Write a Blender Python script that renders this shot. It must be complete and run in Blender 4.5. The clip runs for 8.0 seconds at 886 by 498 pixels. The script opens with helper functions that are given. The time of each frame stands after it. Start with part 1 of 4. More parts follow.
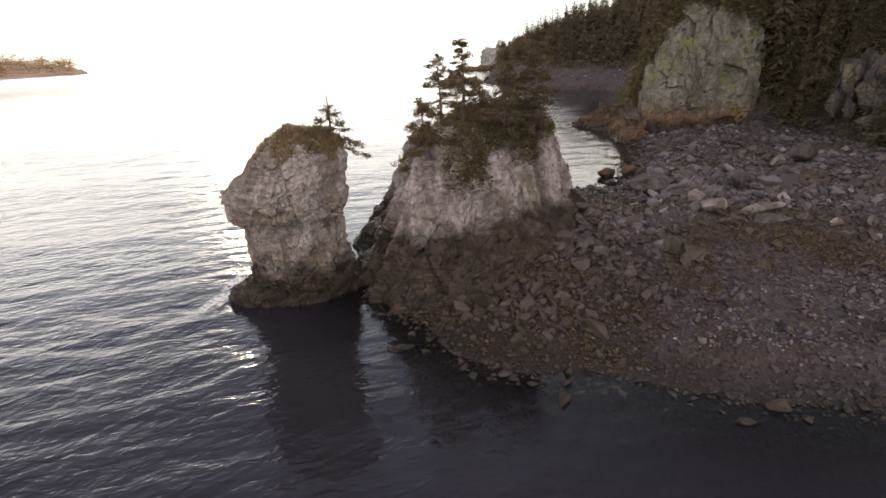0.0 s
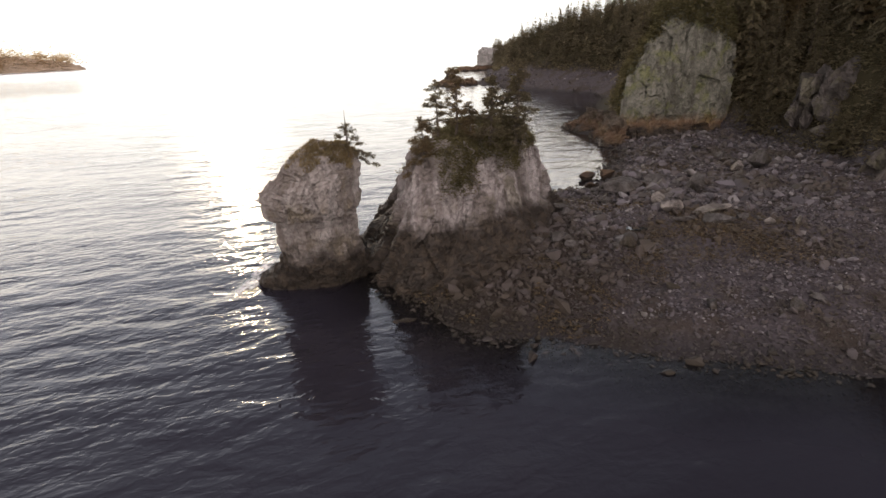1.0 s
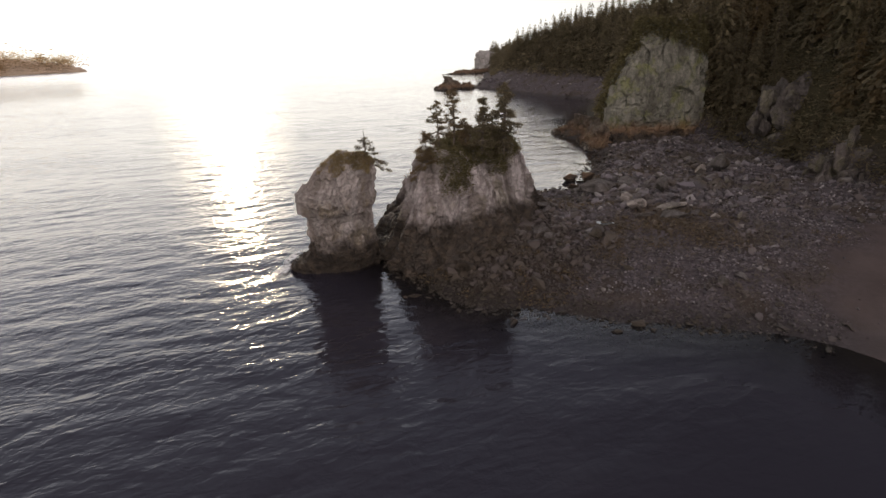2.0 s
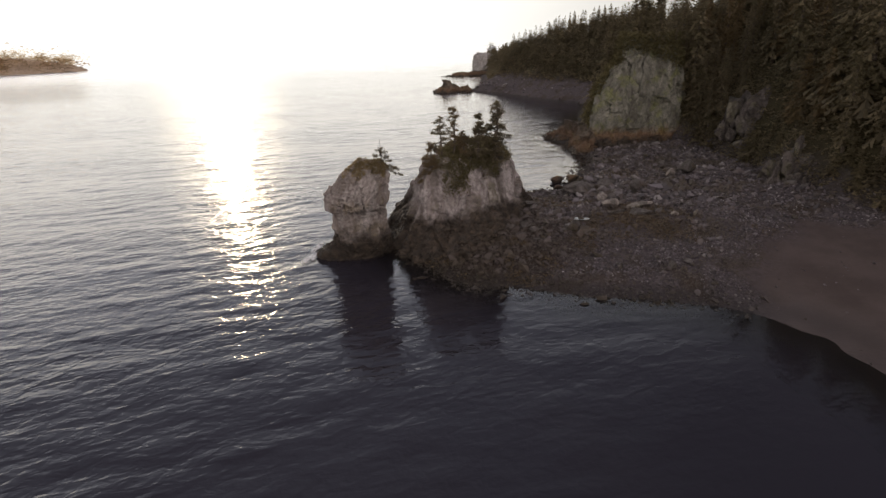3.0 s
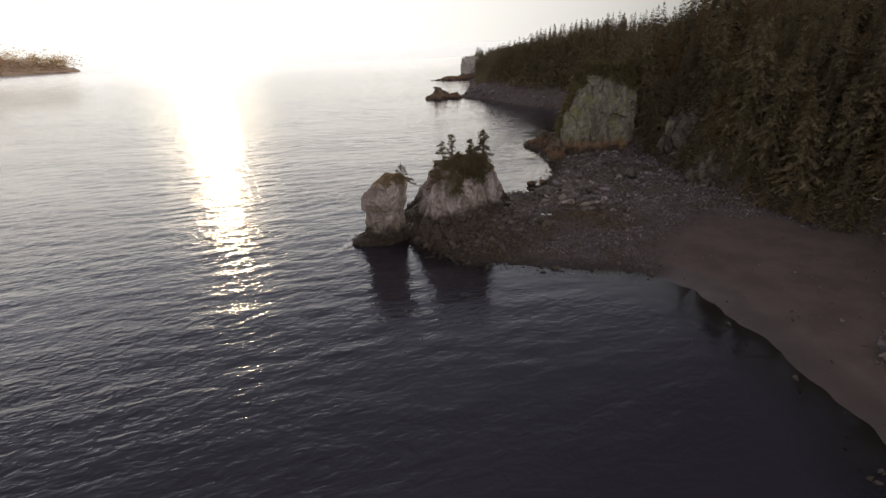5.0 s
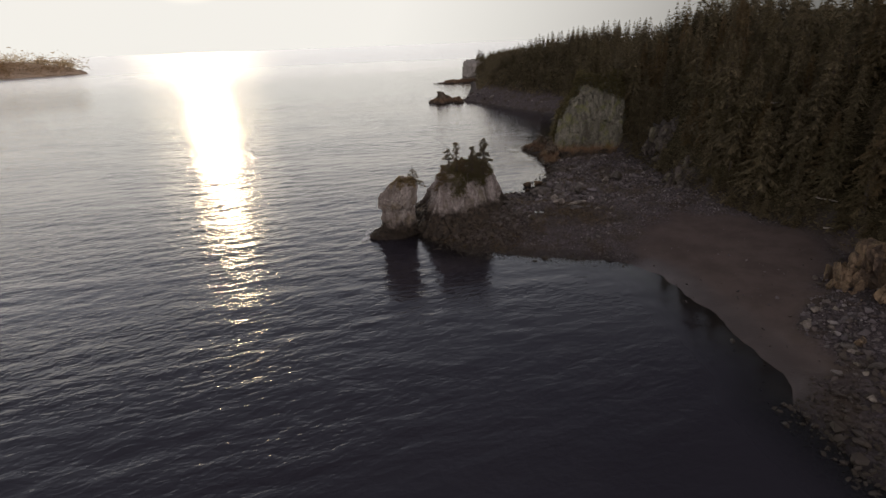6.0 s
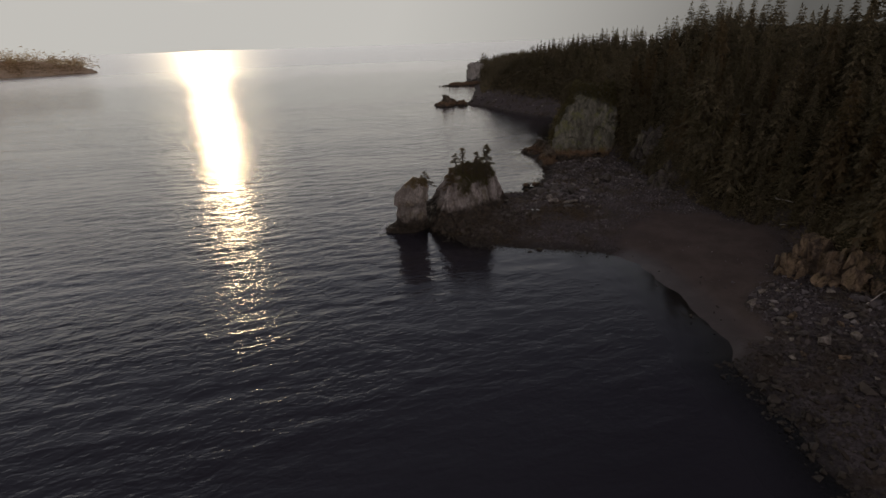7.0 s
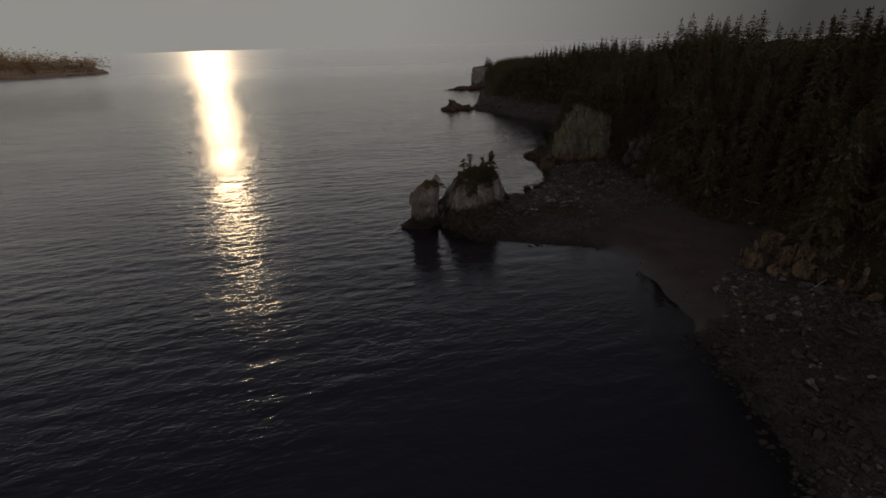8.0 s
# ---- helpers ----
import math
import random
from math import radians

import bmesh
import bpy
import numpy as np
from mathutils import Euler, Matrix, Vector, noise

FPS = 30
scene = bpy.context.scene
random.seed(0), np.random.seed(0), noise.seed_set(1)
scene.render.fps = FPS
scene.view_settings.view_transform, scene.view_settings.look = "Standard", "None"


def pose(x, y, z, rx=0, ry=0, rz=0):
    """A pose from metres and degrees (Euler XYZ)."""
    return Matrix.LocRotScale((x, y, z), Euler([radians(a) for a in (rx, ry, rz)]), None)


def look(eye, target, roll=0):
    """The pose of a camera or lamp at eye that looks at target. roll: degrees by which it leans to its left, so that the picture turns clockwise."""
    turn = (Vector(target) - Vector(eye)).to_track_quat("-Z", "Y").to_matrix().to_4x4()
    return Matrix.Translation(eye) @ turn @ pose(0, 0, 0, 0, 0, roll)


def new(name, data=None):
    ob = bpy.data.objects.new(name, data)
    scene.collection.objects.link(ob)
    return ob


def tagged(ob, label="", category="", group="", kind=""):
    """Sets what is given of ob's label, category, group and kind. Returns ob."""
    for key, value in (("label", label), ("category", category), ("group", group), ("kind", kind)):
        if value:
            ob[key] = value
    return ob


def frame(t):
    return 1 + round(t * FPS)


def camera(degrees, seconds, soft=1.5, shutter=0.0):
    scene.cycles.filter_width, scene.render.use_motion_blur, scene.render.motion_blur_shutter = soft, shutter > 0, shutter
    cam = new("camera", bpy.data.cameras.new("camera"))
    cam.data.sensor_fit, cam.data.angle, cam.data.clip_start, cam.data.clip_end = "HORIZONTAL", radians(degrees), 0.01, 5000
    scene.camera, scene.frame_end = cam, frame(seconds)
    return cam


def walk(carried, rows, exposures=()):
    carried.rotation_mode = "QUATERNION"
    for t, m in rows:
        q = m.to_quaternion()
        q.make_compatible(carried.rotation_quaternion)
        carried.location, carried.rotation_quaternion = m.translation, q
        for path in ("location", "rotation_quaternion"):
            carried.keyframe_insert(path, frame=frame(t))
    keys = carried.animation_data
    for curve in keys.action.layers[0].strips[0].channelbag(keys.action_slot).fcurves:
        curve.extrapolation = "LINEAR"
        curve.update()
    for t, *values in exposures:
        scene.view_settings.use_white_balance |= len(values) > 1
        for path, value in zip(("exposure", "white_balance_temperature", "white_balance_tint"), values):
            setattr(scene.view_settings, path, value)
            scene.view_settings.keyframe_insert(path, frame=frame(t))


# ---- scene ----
EXPOSURE, KELVIN, TINT = 1.30, 6950, 9
cam = camera(80.0, 8.0, soft=1.5)
PATH = [
    (0, (-0.008, 10.193, 16.644), (-0.004, 12.063, 15.933), -2.5),
    (0.5, (-0.014, 6.879, 17.831), (-0.002, 8.745, 17.111), -2.1),
    (1, (0.007, 3.045, 18.962), (0.024, 4.91, 18.241), -2.1),
    (2.5, (-0.618, -11.269, 22.9), (-0.59, -9.403, 22.18), -2.1),
    (3, (-0.995, -16.433, 24.41), (-0.963, -14.569, 23.686), -2.0),
    (3.5, (-1.482, -21.825, 26.0), (-1.45, -19.961, 25.276), -2.0),
    (4, (-2.083, -27.645, 27.888), (-2.032, -25.782, 27.161), -2.0),
    (5.5, (-4.381, -46.349, 34.185), (-4.308, -44.493, 33.444), -2.1),
    (6, (-5.03, -52.79, 35.942), (-4.963, -50.932, 35.203), -2.2),
    (6.5, (-5.898, -59.417, 37.835), (-5.835, -57.561, 37.094), -2.0),
    (7, (-6.685, -66.298, 39.78), (-6.627, -64.441, 39.039), -1.9),
    (7.5, (-7.604, -73.155, 41.783), (-7.551, -71.298, 41.043), -1.8),
    (8, (-8.73, -80.266, 43.827), (-8.682, -78.408, 43.088), -1.6),
]
FADE = [(0, 0.85), (1.2, 0.62), (2.5, 0.27), (4, 0.13), (5.2, 0.04), (5.5, 0.0), (6, -0.3), (6.5, -0.64), (7, -1.05), (7.5, -1.47), (8, -2.0)]
walk(cam, [(t, look(eye, target, roll)) for t, eye, target, roll in PATH], [(t, EXPOSURE + s, KELVIN, TINT) for t, s in FADE])

# ---- sky and sun: low evening sun over the sea, hazy ----
SUN_AZ, SUN_EL = -20.6, 10.5  # degrees from +y towards +x, and above the sea
world = bpy.data.worlds.new("sky")
scene.world = world
world.use_nodes = True
wn, wl = world.node_tree.nodes, world.node_tree.links
sky = wn.new("ShaderNodeTexSky")
sky.sky_type, sky.sun_disc = "NISHITA", False
sky.sun_elevation, sky.sun_rotation = radians(SUN_EL), radians(SUN_AZ)
sky.air_density, sky.dust_density, sky.ozone_density = 0.85, 2.0, 0.6
wc, wsep, wcomb, wmax = (wn.new(k) for k in ("ShaderNodeTexCoord", "ShaderNodeSeparateXYZ", "ShaderNodeCombineXYZ", "ShaderNodeMath"))
wmax.operation = "MAXIMUM"
wmax.inputs[1].default_value = 0.05  # the haze at the horizon goes on below the edge of the sea
wl.new(wc.outputs["Generated"], wsep.inputs[0])
wl.new(wsep.outputs[0], wcomb.inputs[0])
wl.new(wsep.outputs[1], wcomb.inputs[1])
wl.new(wsep.outputs[2], wmax.inputs[0])
wl.new(wmax.outputs[0], wcomb.inputs[2])
wl.new(wcomb.outputs[0], sky.inputs["Vector"])
haze = wn.new("ShaderNodeMix")  # thin high haze evens out the glow round the sun
haze.data_type, haze.blend_type = "RGBA", "DARKEN"
haze.inputs[0].default_value = 1.0
thin = wn.new("ShaderNodeValToRGB")  # a bright white band of haze low down, clear blue air above it
for spot, (r, g_, b_) in ((0.0, (2.85, 2.85, 2.85)), (0.10, (2.85, 2.85, 2.85)), (0.20, (6.2, 5.9, 5.6)), (0.34, (3.1, 3.25, 3.8)), (0.55, (1.1, 1.22, 1.6)), (0.8, (0.9, 1.0, 1.35))):
    e = thin.color_ramp.elements.new(spot)
    e.color = (r / 8, g_ / 8, b_ / 8, 1)
thin.color_ramp.elements.remove(thin.color_ramp.elements[0])
thin.color_ramp.elements.remove(thin.color_ramp.elements[len(thin.color_ramp.elements) - 1])
thick = wn.new("ShaderNodeVectorMath")
thick.operation = "SCALE"
toward, glow, boost = wn.new("ShaderNodeVectorMath"), wn.new("ShaderNodeMapRange"), wn.new("ShaderNodeMath")
toward.operation = "DOT_PRODUCT"  # the haze glows most round the sun
toward.inputs[1].default_value = (math.sin(radians(SUN_AZ)) * math.cos(radians(SUN_EL)), math.cos(radians(SUN_AZ)) * math.cos(radians(SUN_EL)), math.sin(radians(SUN_EL)))
glow.inputs["From Min"].default_value, glow.inputs["From Max"].default_value = 0.57, 0.94
glow.inputs["To Min"].default_value, glow.inputs["To Max"].default_value = 0.22, 1.1
boost.operation, boost.inputs[1].default_value = "MULTIPLY", 8.0
wl.new(wc.outputs["Generated"], toward.inputs[0])
wl.new(toward.outputs["Value"], glow.inputs["Value"])
wl.new(glow.outputs[0], boost.inputs[0])
wl.new(boost.outputs[0], thick.inputs["Scale"])
wl.new(wmax.outputs[0], thin.inputs[0])
wl.new(thin.outputs[0], thick.inputs[0])
wl.new(thick.outputs[0], haze.inputs[7])
wl.new(sky.outputs[0], haze.inputs[6])


def sky_glow(base, low, high, colour):
    """Adds light to the sky that grows smoothly with the nearness to the sun (the dot product from low to high)."""
    grow, tinted, total = wn.new("ShaderNodeMapRange"), wn.new("ShaderNodeVectorMath"), wn.new("ShaderNodeVectorMath")
    grow.interpolation_type = "SMOOTHSTEP"
    grow.inputs["From Min"].default_value, grow.inputs["From Max"].default_value = low, high
    tinted.operation, total.operation = "SCALE", "ADD"
    tinted.inputs[0].default_value = colour
    wl.new(toward.outputs["Value"], grow.inputs["Value"])
    wl.new(grow.outputs[0], tinted.inputs["Scale"])
    wl.new(base, total.inputs[0])
    wl.new(tinted.outputs[0], total.inputs[1])
    return total.outputs[0]


lit = sky_glow(haze.outputs[2], 0.25, -0.85, (4.1, 3.7, 3.95))  # added pale glow in the unseen sky opposite the sun, filling shaded faces
lit = sky_glow(lit, 0.9925, 0.9998, (6.8, 5.8, 4.3))  # the sun's aureole
wl.new(lit, wn["Background"].inputs["Color"])
wn["Background"].inputs["Strength"].default_value = 0.14

sun = new("sun", bpy.data.lights.new("sun", "SUN"))
sun.data.energy, sun.data.angle, sun.data.color = 0.13, radians(3.0), (1.0, 0.74, 0.46)
az, el = radians(SUN_AZ), radians(SUN_EL)
to_sun = Vector((math.sin(az) * math.cos(el), math.cos(az) * math.cos(el), math.sin(el)))
sun.matrix_world = look(to_sun * 300, (0, 0, 0))

# ---- arithmetic: noise, outlines, meshes ----
rng = np.random.default_rng(7)
PERM = np.concatenate([rng.permutation(256)] * 3)
GRADS = rng.normal(size=(256, 3))
GRADS /= np.linalg.norm(GRADS, axis=1)[:, None]


def gnoise(p):
    """Gradient noise, about -0.7 to 0.7, at the rows of p."""
    p = np.asarray(p, float)
    i = np.floor(p).astype(int)
    f = p - i
    u = f * f * f * (f * (f * 6 - 15) + 10)
    out = np.zeros(len(p))
    for dx in (0, 1):
        for dy in (0, 1):
            for dz in (0, 1):
                h = PERM[(PERM[(PERM[(i[:, 0] + dx) & 255] + i[:, 1] + dy) & 255] + i[:, 2] + dz) & 255]
                d = f - (dx, dy, dz)
                w = np.abs(1 - dx - u[:, 0]) * np.abs(1 - dy - u[:, 1]) * np.abs(1 - dz - u[:, 2])
                out += w * np.einsum("ij,ij->i", GRADS[h], d)
    return out


def fbm(p, size, octaves=4, gain=0.5):
    p = np.asarray(p, float) / size
    total, amp = np.zeros(len(p)), 1.0
    for k in range(octaves):
        total += amp * gnoise(p + 17.3 * k)
        p, amp = p * 2.03, amp * gain
    return total


def facets(p, size, seed=0):
    """Tilted flat facets of broken rock, about -1 to 1, at the rows of p."""
    p = np.asarray(p, float) / size
    base = np.floor(p).astype(int)
    best, value = np.full(len(p), 1e9), np.zeros(len(p))
    for dx in (-1, 0, 1):
        for dy in (-1, 0, 1):
            for dz in (-1, 0, 1):
                c = base + (dx, dy, dz)
                h = PERM[(PERM[(PERM[(c[:, 0] + seed) & 255] + c[:, 1]) & 255] + c[:, 2]) & 255]
                off = p - (c + 0.5 + 0.42 * GRADS[h])
                d = np.einsum("ij,ij->i", off, off)
                v = GRADS[(h * 7 + 3) & 255, 0] * 0.6 + np.einsum("ij,ij->i", off, GRADS[(h * 5 + 11) & 255]) * 0.9
                value = np.where(d < best, v, value)
                best = np.minimum(best, d)
    return value


def smooth(a, b, x):
    t = np.clip((np.asarray(x, float) - a) / (b - a), 0, 1)
    return t * t * (3 - 2 * t)


def inside_distance(x, y, outline):
    """Metres from the outline, positive inside."""
    best, inside = np.full(len(x), 1e9), np.zeros(len(x), bool)
    for (ax, ay), (bx, by) in zip(outline, outline[1:] + outline[:1]):
        dx, dy = bx - ax, by - ay
        t = np.clip(((x - ax) * dx + (y - ay) * dy) / (dx * dx + dy * dy), 0, 1)
        best = np.minimum(best, np.hypot(x - ax - t * dx, y - ay - t * dy))
        cross = (ay > y) != (by > y)
        with np.errstate(divide="ignore", invalid="ignore"):
            inside ^= cross & (x < ax + (y - ay) * dx / (dy if dy else 1e-9))
    return np.where(inside, best, -best)


def closed_curve(points, n):
    """n points evenly spaced along a smooth closed curve through the given ones."""
    p = np.array(points, float)
    k = len(p)
    t = np.linspace(0, 1, 12, endpoint=False)[:, None]
    out = []
    for i in range(k):
        a, b, c, d = p[i - 1], p[i], p[(i + 1) % k], p[(i + 2) % k]
        out.append(0.5 * (2 * b + (c - a) * t + (2 * a - 5 * b + 4 * c - d) * t ** 2 + (3 * b - a - 3 * c + d) * t ** 3))
    out = np.concatenate(out)
    seg = np.hypot(*(np.roll(out, -1, 0) - out).T)
    s = np.concatenate([[0], np.cumsum(seg)])
    want = np.linspace(0, s[-1], n, endpoint=False)
    loop = np.vstack([out, out[:1]])
    return np.stack([np.interp(want, s, loop[:, 0]), np.interp(want, s, loop[:, 1])], 1)


def mesh_of(name, verts, faces, material=None, flat=True):
    """A mesh from an array of places and an array of faces with the same number of corners."""
    verts, faces = np.asarray(verts, np.float32), np.asarray(faces, np.int32)
    me = bpy.data.meshes.new(name)
    me.vertices.add(len(verts))
    me.vertices.foreach_set("co", verts.ravel())
    me.loops.add(faces.size)
    me.loops.foreach_set("vertex_index", faces.ravel())
    me.polygons.add(len(faces))
    me.polygons.foreach_set("loop_start", np.arange(0, faces.size, faces.shape[1], dtype=np.int32))
    me.update(calc_edges=True)
    me.polygons.foreach_set("use_smooth", np.full(len(faces), not flat))
    if material:
        me.materials.append(material)
    return me


def attribute(me, name, values):
    a = me.attributes.new(name, "FLOAT", "POINT")
    a.data.foreach_set("value", np.asarray(values, np.float32))


def part(name, me, parent, label="", at=None):
    ob = new(name, me)
    ob.parent = parent
    if at is not None:
        ob.matrix_basis = at
    return tagged(ob, label) if label else ob


def thing(name, label, category, group="", kind="", at=None, me=None):
    ob = new(name, me)
    if at is not None:
        ob.matrix_basis = at
    return tagged(ob, label, category, group, kind)


# ---- materials ----
class Nodes:
    def __init__(self, name):
        self.mat = bpy.data.materials.new(name)
        self.mat.use_nodes = True
        self.n, self.l = self.mat.node_tree.nodes, self.mat.node_tree.links
        self.bsdf, self.out = self.n["Principled BSDF"], self.n["Material Output"]

    def node(self, kind, links=None, **values):
        nd = self.n.new("ShaderNode" + kind)
        for k, v in values.items():
            nd.inputs[k.replace("_", " ")].default_value = v
        for k, v in (links or {}).items():
            self.l.new(v, nd.inputs[k])
        return nd

    def place(self, scale=(1, 1, 1), turn=0.0):
        g = self.n.new("ShaderNodeNewGeometry")
        m = self.n.new("ShaderNodeMapping")
        m.inputs["Scale"].default_value = scale
        m.inputs["Rotation"].default_value = (0, 0, radians(turn))
        self.l.new(g.outputs["Position"], m.inputs[0])
        return m.outputs[0]

    def drawn_out(self, along, turn):
        """Places stretched along a bearing, for crests and grain."""
        m = self.n.new("ShaderNodeMapping")
        m.vector_type = "TEXTURE"
        m.inputs["Scale"].default_value = (along, 1, 1)
        m.inputs["Rotation"].default_value = (0, 0, radians(turn))
        self.l.new(self.n.new("ShaderNodeNewGeometry").outputs["Position"], m.inputs[0])
        return m.outputs[0]

    def noise(self, scale, detail=5, rough=0.6, vec=None, distortion=0.0):
        nd = self.node("TexNoise", Scale=scale, Detail=detail, Roughness=rough, Distortion=distortion)
        self.l.new(vec if vec is not None else self.place(), nd.inputs["Vector"])
        return nd.outputs["Fac"]

    def step(self, fac, a, b):
        nd = self.n.new("ShaderNodeMapRange")
        nd.interpolation_type = "SMOOTHSTEP"
        nd.inputs["From Min"].default_value, nd.inputs["From Max"].default_value = a, b
        self.l.new(fac, nd.inputs["Value"])
        return nd.outputs[0]

    def mix(self, fac, a, b):
        nd = self.n.new("ShaderNodeMix")
        nd.data_type = "RGBA"
        self.put(nd.inputs[0], fac)
        self.put(nd.inputs[6], a)
        self.put(nd.inputs[7], b)
        return nd.outputs[2]

    def math(self, op, a, b=0.0):
        nd = self.n.new("ShaderNodeMath")
        nd.operation = op
        self.put(nd.inputs[0], a)
        self.put(nd.inputs[1], b)
        return nd.outputs[0]

    def put(self, socket, v):
        if isinstance(v, bpy.types.NodeSocket):
            self.l.new(v, socket)
        elif isinstance(v, tuple) and len(v) == 3:
            socket.default_value = (*v, 1)
        else:
            socket.default_value = v

    def attr(self, name):
        nd = self.n.new("ShaderNodeAttribute")
        nd.attribute_name = name
        return nd.outputs["Fac"]

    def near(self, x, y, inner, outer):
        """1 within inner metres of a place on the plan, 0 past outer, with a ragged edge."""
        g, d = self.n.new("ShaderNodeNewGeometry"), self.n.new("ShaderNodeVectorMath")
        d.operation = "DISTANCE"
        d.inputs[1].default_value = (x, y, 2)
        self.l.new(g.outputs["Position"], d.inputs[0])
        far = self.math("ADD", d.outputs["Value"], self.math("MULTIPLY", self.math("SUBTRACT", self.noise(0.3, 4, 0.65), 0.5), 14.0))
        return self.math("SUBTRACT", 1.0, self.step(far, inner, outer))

    def height(self):
        g, s = self.n.new("ShaderNodeNewGeometry"), self.n.new("ShaderNodeSeparateXYZ")
        self.l.new(g.outputs["Position"], s.inputs[0])
        return s.outputs[2]

    def finish(self, color, rough=0.9, bump=None, strength=0.5, distance=0.1, spec=0.3):
        self.put(self.bsdf.inputs["Base Color"], color)
        self.put(self.bsdf.inputs["Roughness"], rough)
        self.bsdf.inputs["Specular IOR Level"].default_value = spec
        if bump is not None:
            b = self.node("Bump", {"Height": bump}, Strength=strength, Distance=distance)
            self.l.new(b.outputs[0], self.bsdf.inputs["Normal"])
        return self.mat


def rock_material(name, pale, dark, tide=3.4, weed=(0.032, 0.025, 0.019), lichen=(0.20, 0.19, 0.08), lichen_amount=0.5, rust=0.0):
    """Weathered sea rock: pale above the tide line, weed-stained below it, cracked and streaked down the face."""
    m = Nodes(name)
    tall = m.place((1, 1, 0.28))
    streak = m.noise(0.55, 6, 0.65, tall, 0.6)
    grain = m.noise(2.6, 6, 0.7)
    def ragged(scale, vec, width):
        line = m.math("ABSOLUTE", m.math("SUBTRACT", m.noise(scale, 4, 0.55, vec, 1.2), 0.5))
        return m.step(line, 0.0, width)
    crack = m.math("MULTIPLY", ragged(0.35, m.place((1, 1, 0.45), 30), 0.02), ragged(0.8, m.place((0.6, 0.6, 1.5), 10), 0.018))
    c = m.mix(m.step(streak, 0.36, 0.62), dark, pale)
    c = m.mix(m.math("MULTIPLY", m.step(m.noise(0.35, 5, 0.6), 0.50, 0.66), lichen_amount), c, lichen)
    c = m.mix(m.math("MULTIPLY", m.step(grain, 0.42, 0.66), 0.32), c, tuple(0.45 * v for v in dark))
    c = m.mix(m.math("SUBTRACT", 0.26, m.math("MULTIPLY", crack, 0.26)), c, tuple(0.3 * v for v in dark))
    z = m.math("ADD", m.height(), m.math("MULTIPLY", m.math("SUBTRACT", m.noise(0.4, 6, 0.7), 0.5), 5.0))
    if rust:
        c = m.mix(m.math("MULTIPLY", m.math("SUBTRACT", 1.0, m.step(z, tide, tide + 3.0)), rust), c, (0.22, 0.10, 0.035))
    stained = m.math("SUBTRACT", 1.0, m.step(z, tide - 1.1, tide + 0.9))
    wet = m.mix(m.step(m.noise(1.3, 5, 0.65), 0.4, 0.65), weed, (0.066, 0.049, 0.034))
    c = m.mix(stained, c, wet)
    rough = m.math("SUBTRACT", 0.92, m.math("MULTIPLY", stained, 0.3))
    relief = m.math("ADD", m.math("MULTIPLY", grain, 0.5), m.math("ADD", m.math("MULTIPLY", streak, 0.7), m.math("MULTIPLY", crack, 0.25)))
    return m.finish(c, rough, relief, 0.9, 0.4)


def leaf_material(name, low, high, through_light=0.22, dull=0.45, warm=0.0):
    m = Nodes(name)
    info = m.n.new("ShaderNodeObjectInfo")
    isl = m.n.new("ShaderNodeNewGeometry")
    c = m.mix(isl.outputs["Random Per Island"], low, high)
    c = m.mix(m.math("MULTIPLY", info.outputs["Random"], dull), c, (0.075, 0.06, 0.035))
    c = m.mix(m.math("MULTIPLY", m.step(m.noise(0.12, 3), 0.45, 0.65), 0.35), c, (0.10, 0.088, 0.04))
    if warm:
        c = m.mix(m.math("MULTIPLY", m.step(info.outputs["Random"], 0.66, 0.9), warm), c, (0.17, 0.105, 0.045))
    m.finish(c, 0.75, spec=0.2)
    t = m.node("BsdfTranslucent")
    m.put(t.inputs["Color"], c)
    s = m.node("MixShader", {1: m.bsdf.outputs[0], 2: t.outputs[0]}, Fac=through_light)
    m.l.new(s.outputs[0], m.out.inputs[0])
    return m.mat


def bark_material():
    m = Nodes("bark")
    n = m.noise(5, 5, 0.7, m.place((1, 1, 0.2)))
    return m.finish(m.mix(n, (0.05, 0.038, 0.028), (0.17, 0.14, 0.11)), 0.9, n, 0.6, 0.05)


def loose_stone_material(name, bleached):
    """Beach stones, each of its own grey or brown, a few bleached ones, weedy low down."""
    m = Nodes(name)
    isl, info = m.n.new("ShaderNodeNewGeometry"), m.n.new("ShaderNodeObjectInfo")
    r = m.math("FRACT", m.math("ADD", isl.outputs["Random Per Island"], info.outputs["Random"]))
    c = m.mix(m.step(r, 0.0, 0.85), (0.048, 0.040, 0.043), (0.18, 0.156, 0.165))
    c = m.mix(m.step(r, 0.90, 0.97), c, bleached)
    c = m.mix(m.math("MULTIPLY", m.step(m.noise(0.16, 4, 0.6), 0.50, 0.62), 0.75), c, (0.055, 0.038, 0.016))
    brown = m.math("FRACT", m.math("MULTIPLY", r, 7.31))
    c = m.mix(m.math("MULTIPLY", m.step(brown, 0.58, 0.7), 0.6), c, (0.080, 0.058, 0.042))
    g = m.noise(6, 5, 0.7)
    c = m.mix(m.math("MULTIPLY", g, 0.5), c, (0.06, 0.055, 0.05))
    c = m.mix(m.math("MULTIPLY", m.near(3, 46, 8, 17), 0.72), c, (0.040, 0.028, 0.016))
    c = m.mix(m.math("MULTIPLY", m.near(26, 48, 4, 10), 0.7), c, (0.055, 0.036, 0.014))
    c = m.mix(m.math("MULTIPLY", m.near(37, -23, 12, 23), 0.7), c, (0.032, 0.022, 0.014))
    low = m.math("SUBTRACT", 1.0, m.step(m.height(), 0.3, 1.2))
    c = m.mix(m.math("MULTIPLY", low, 0.65), c, (0.028, 0.022, 0.014))
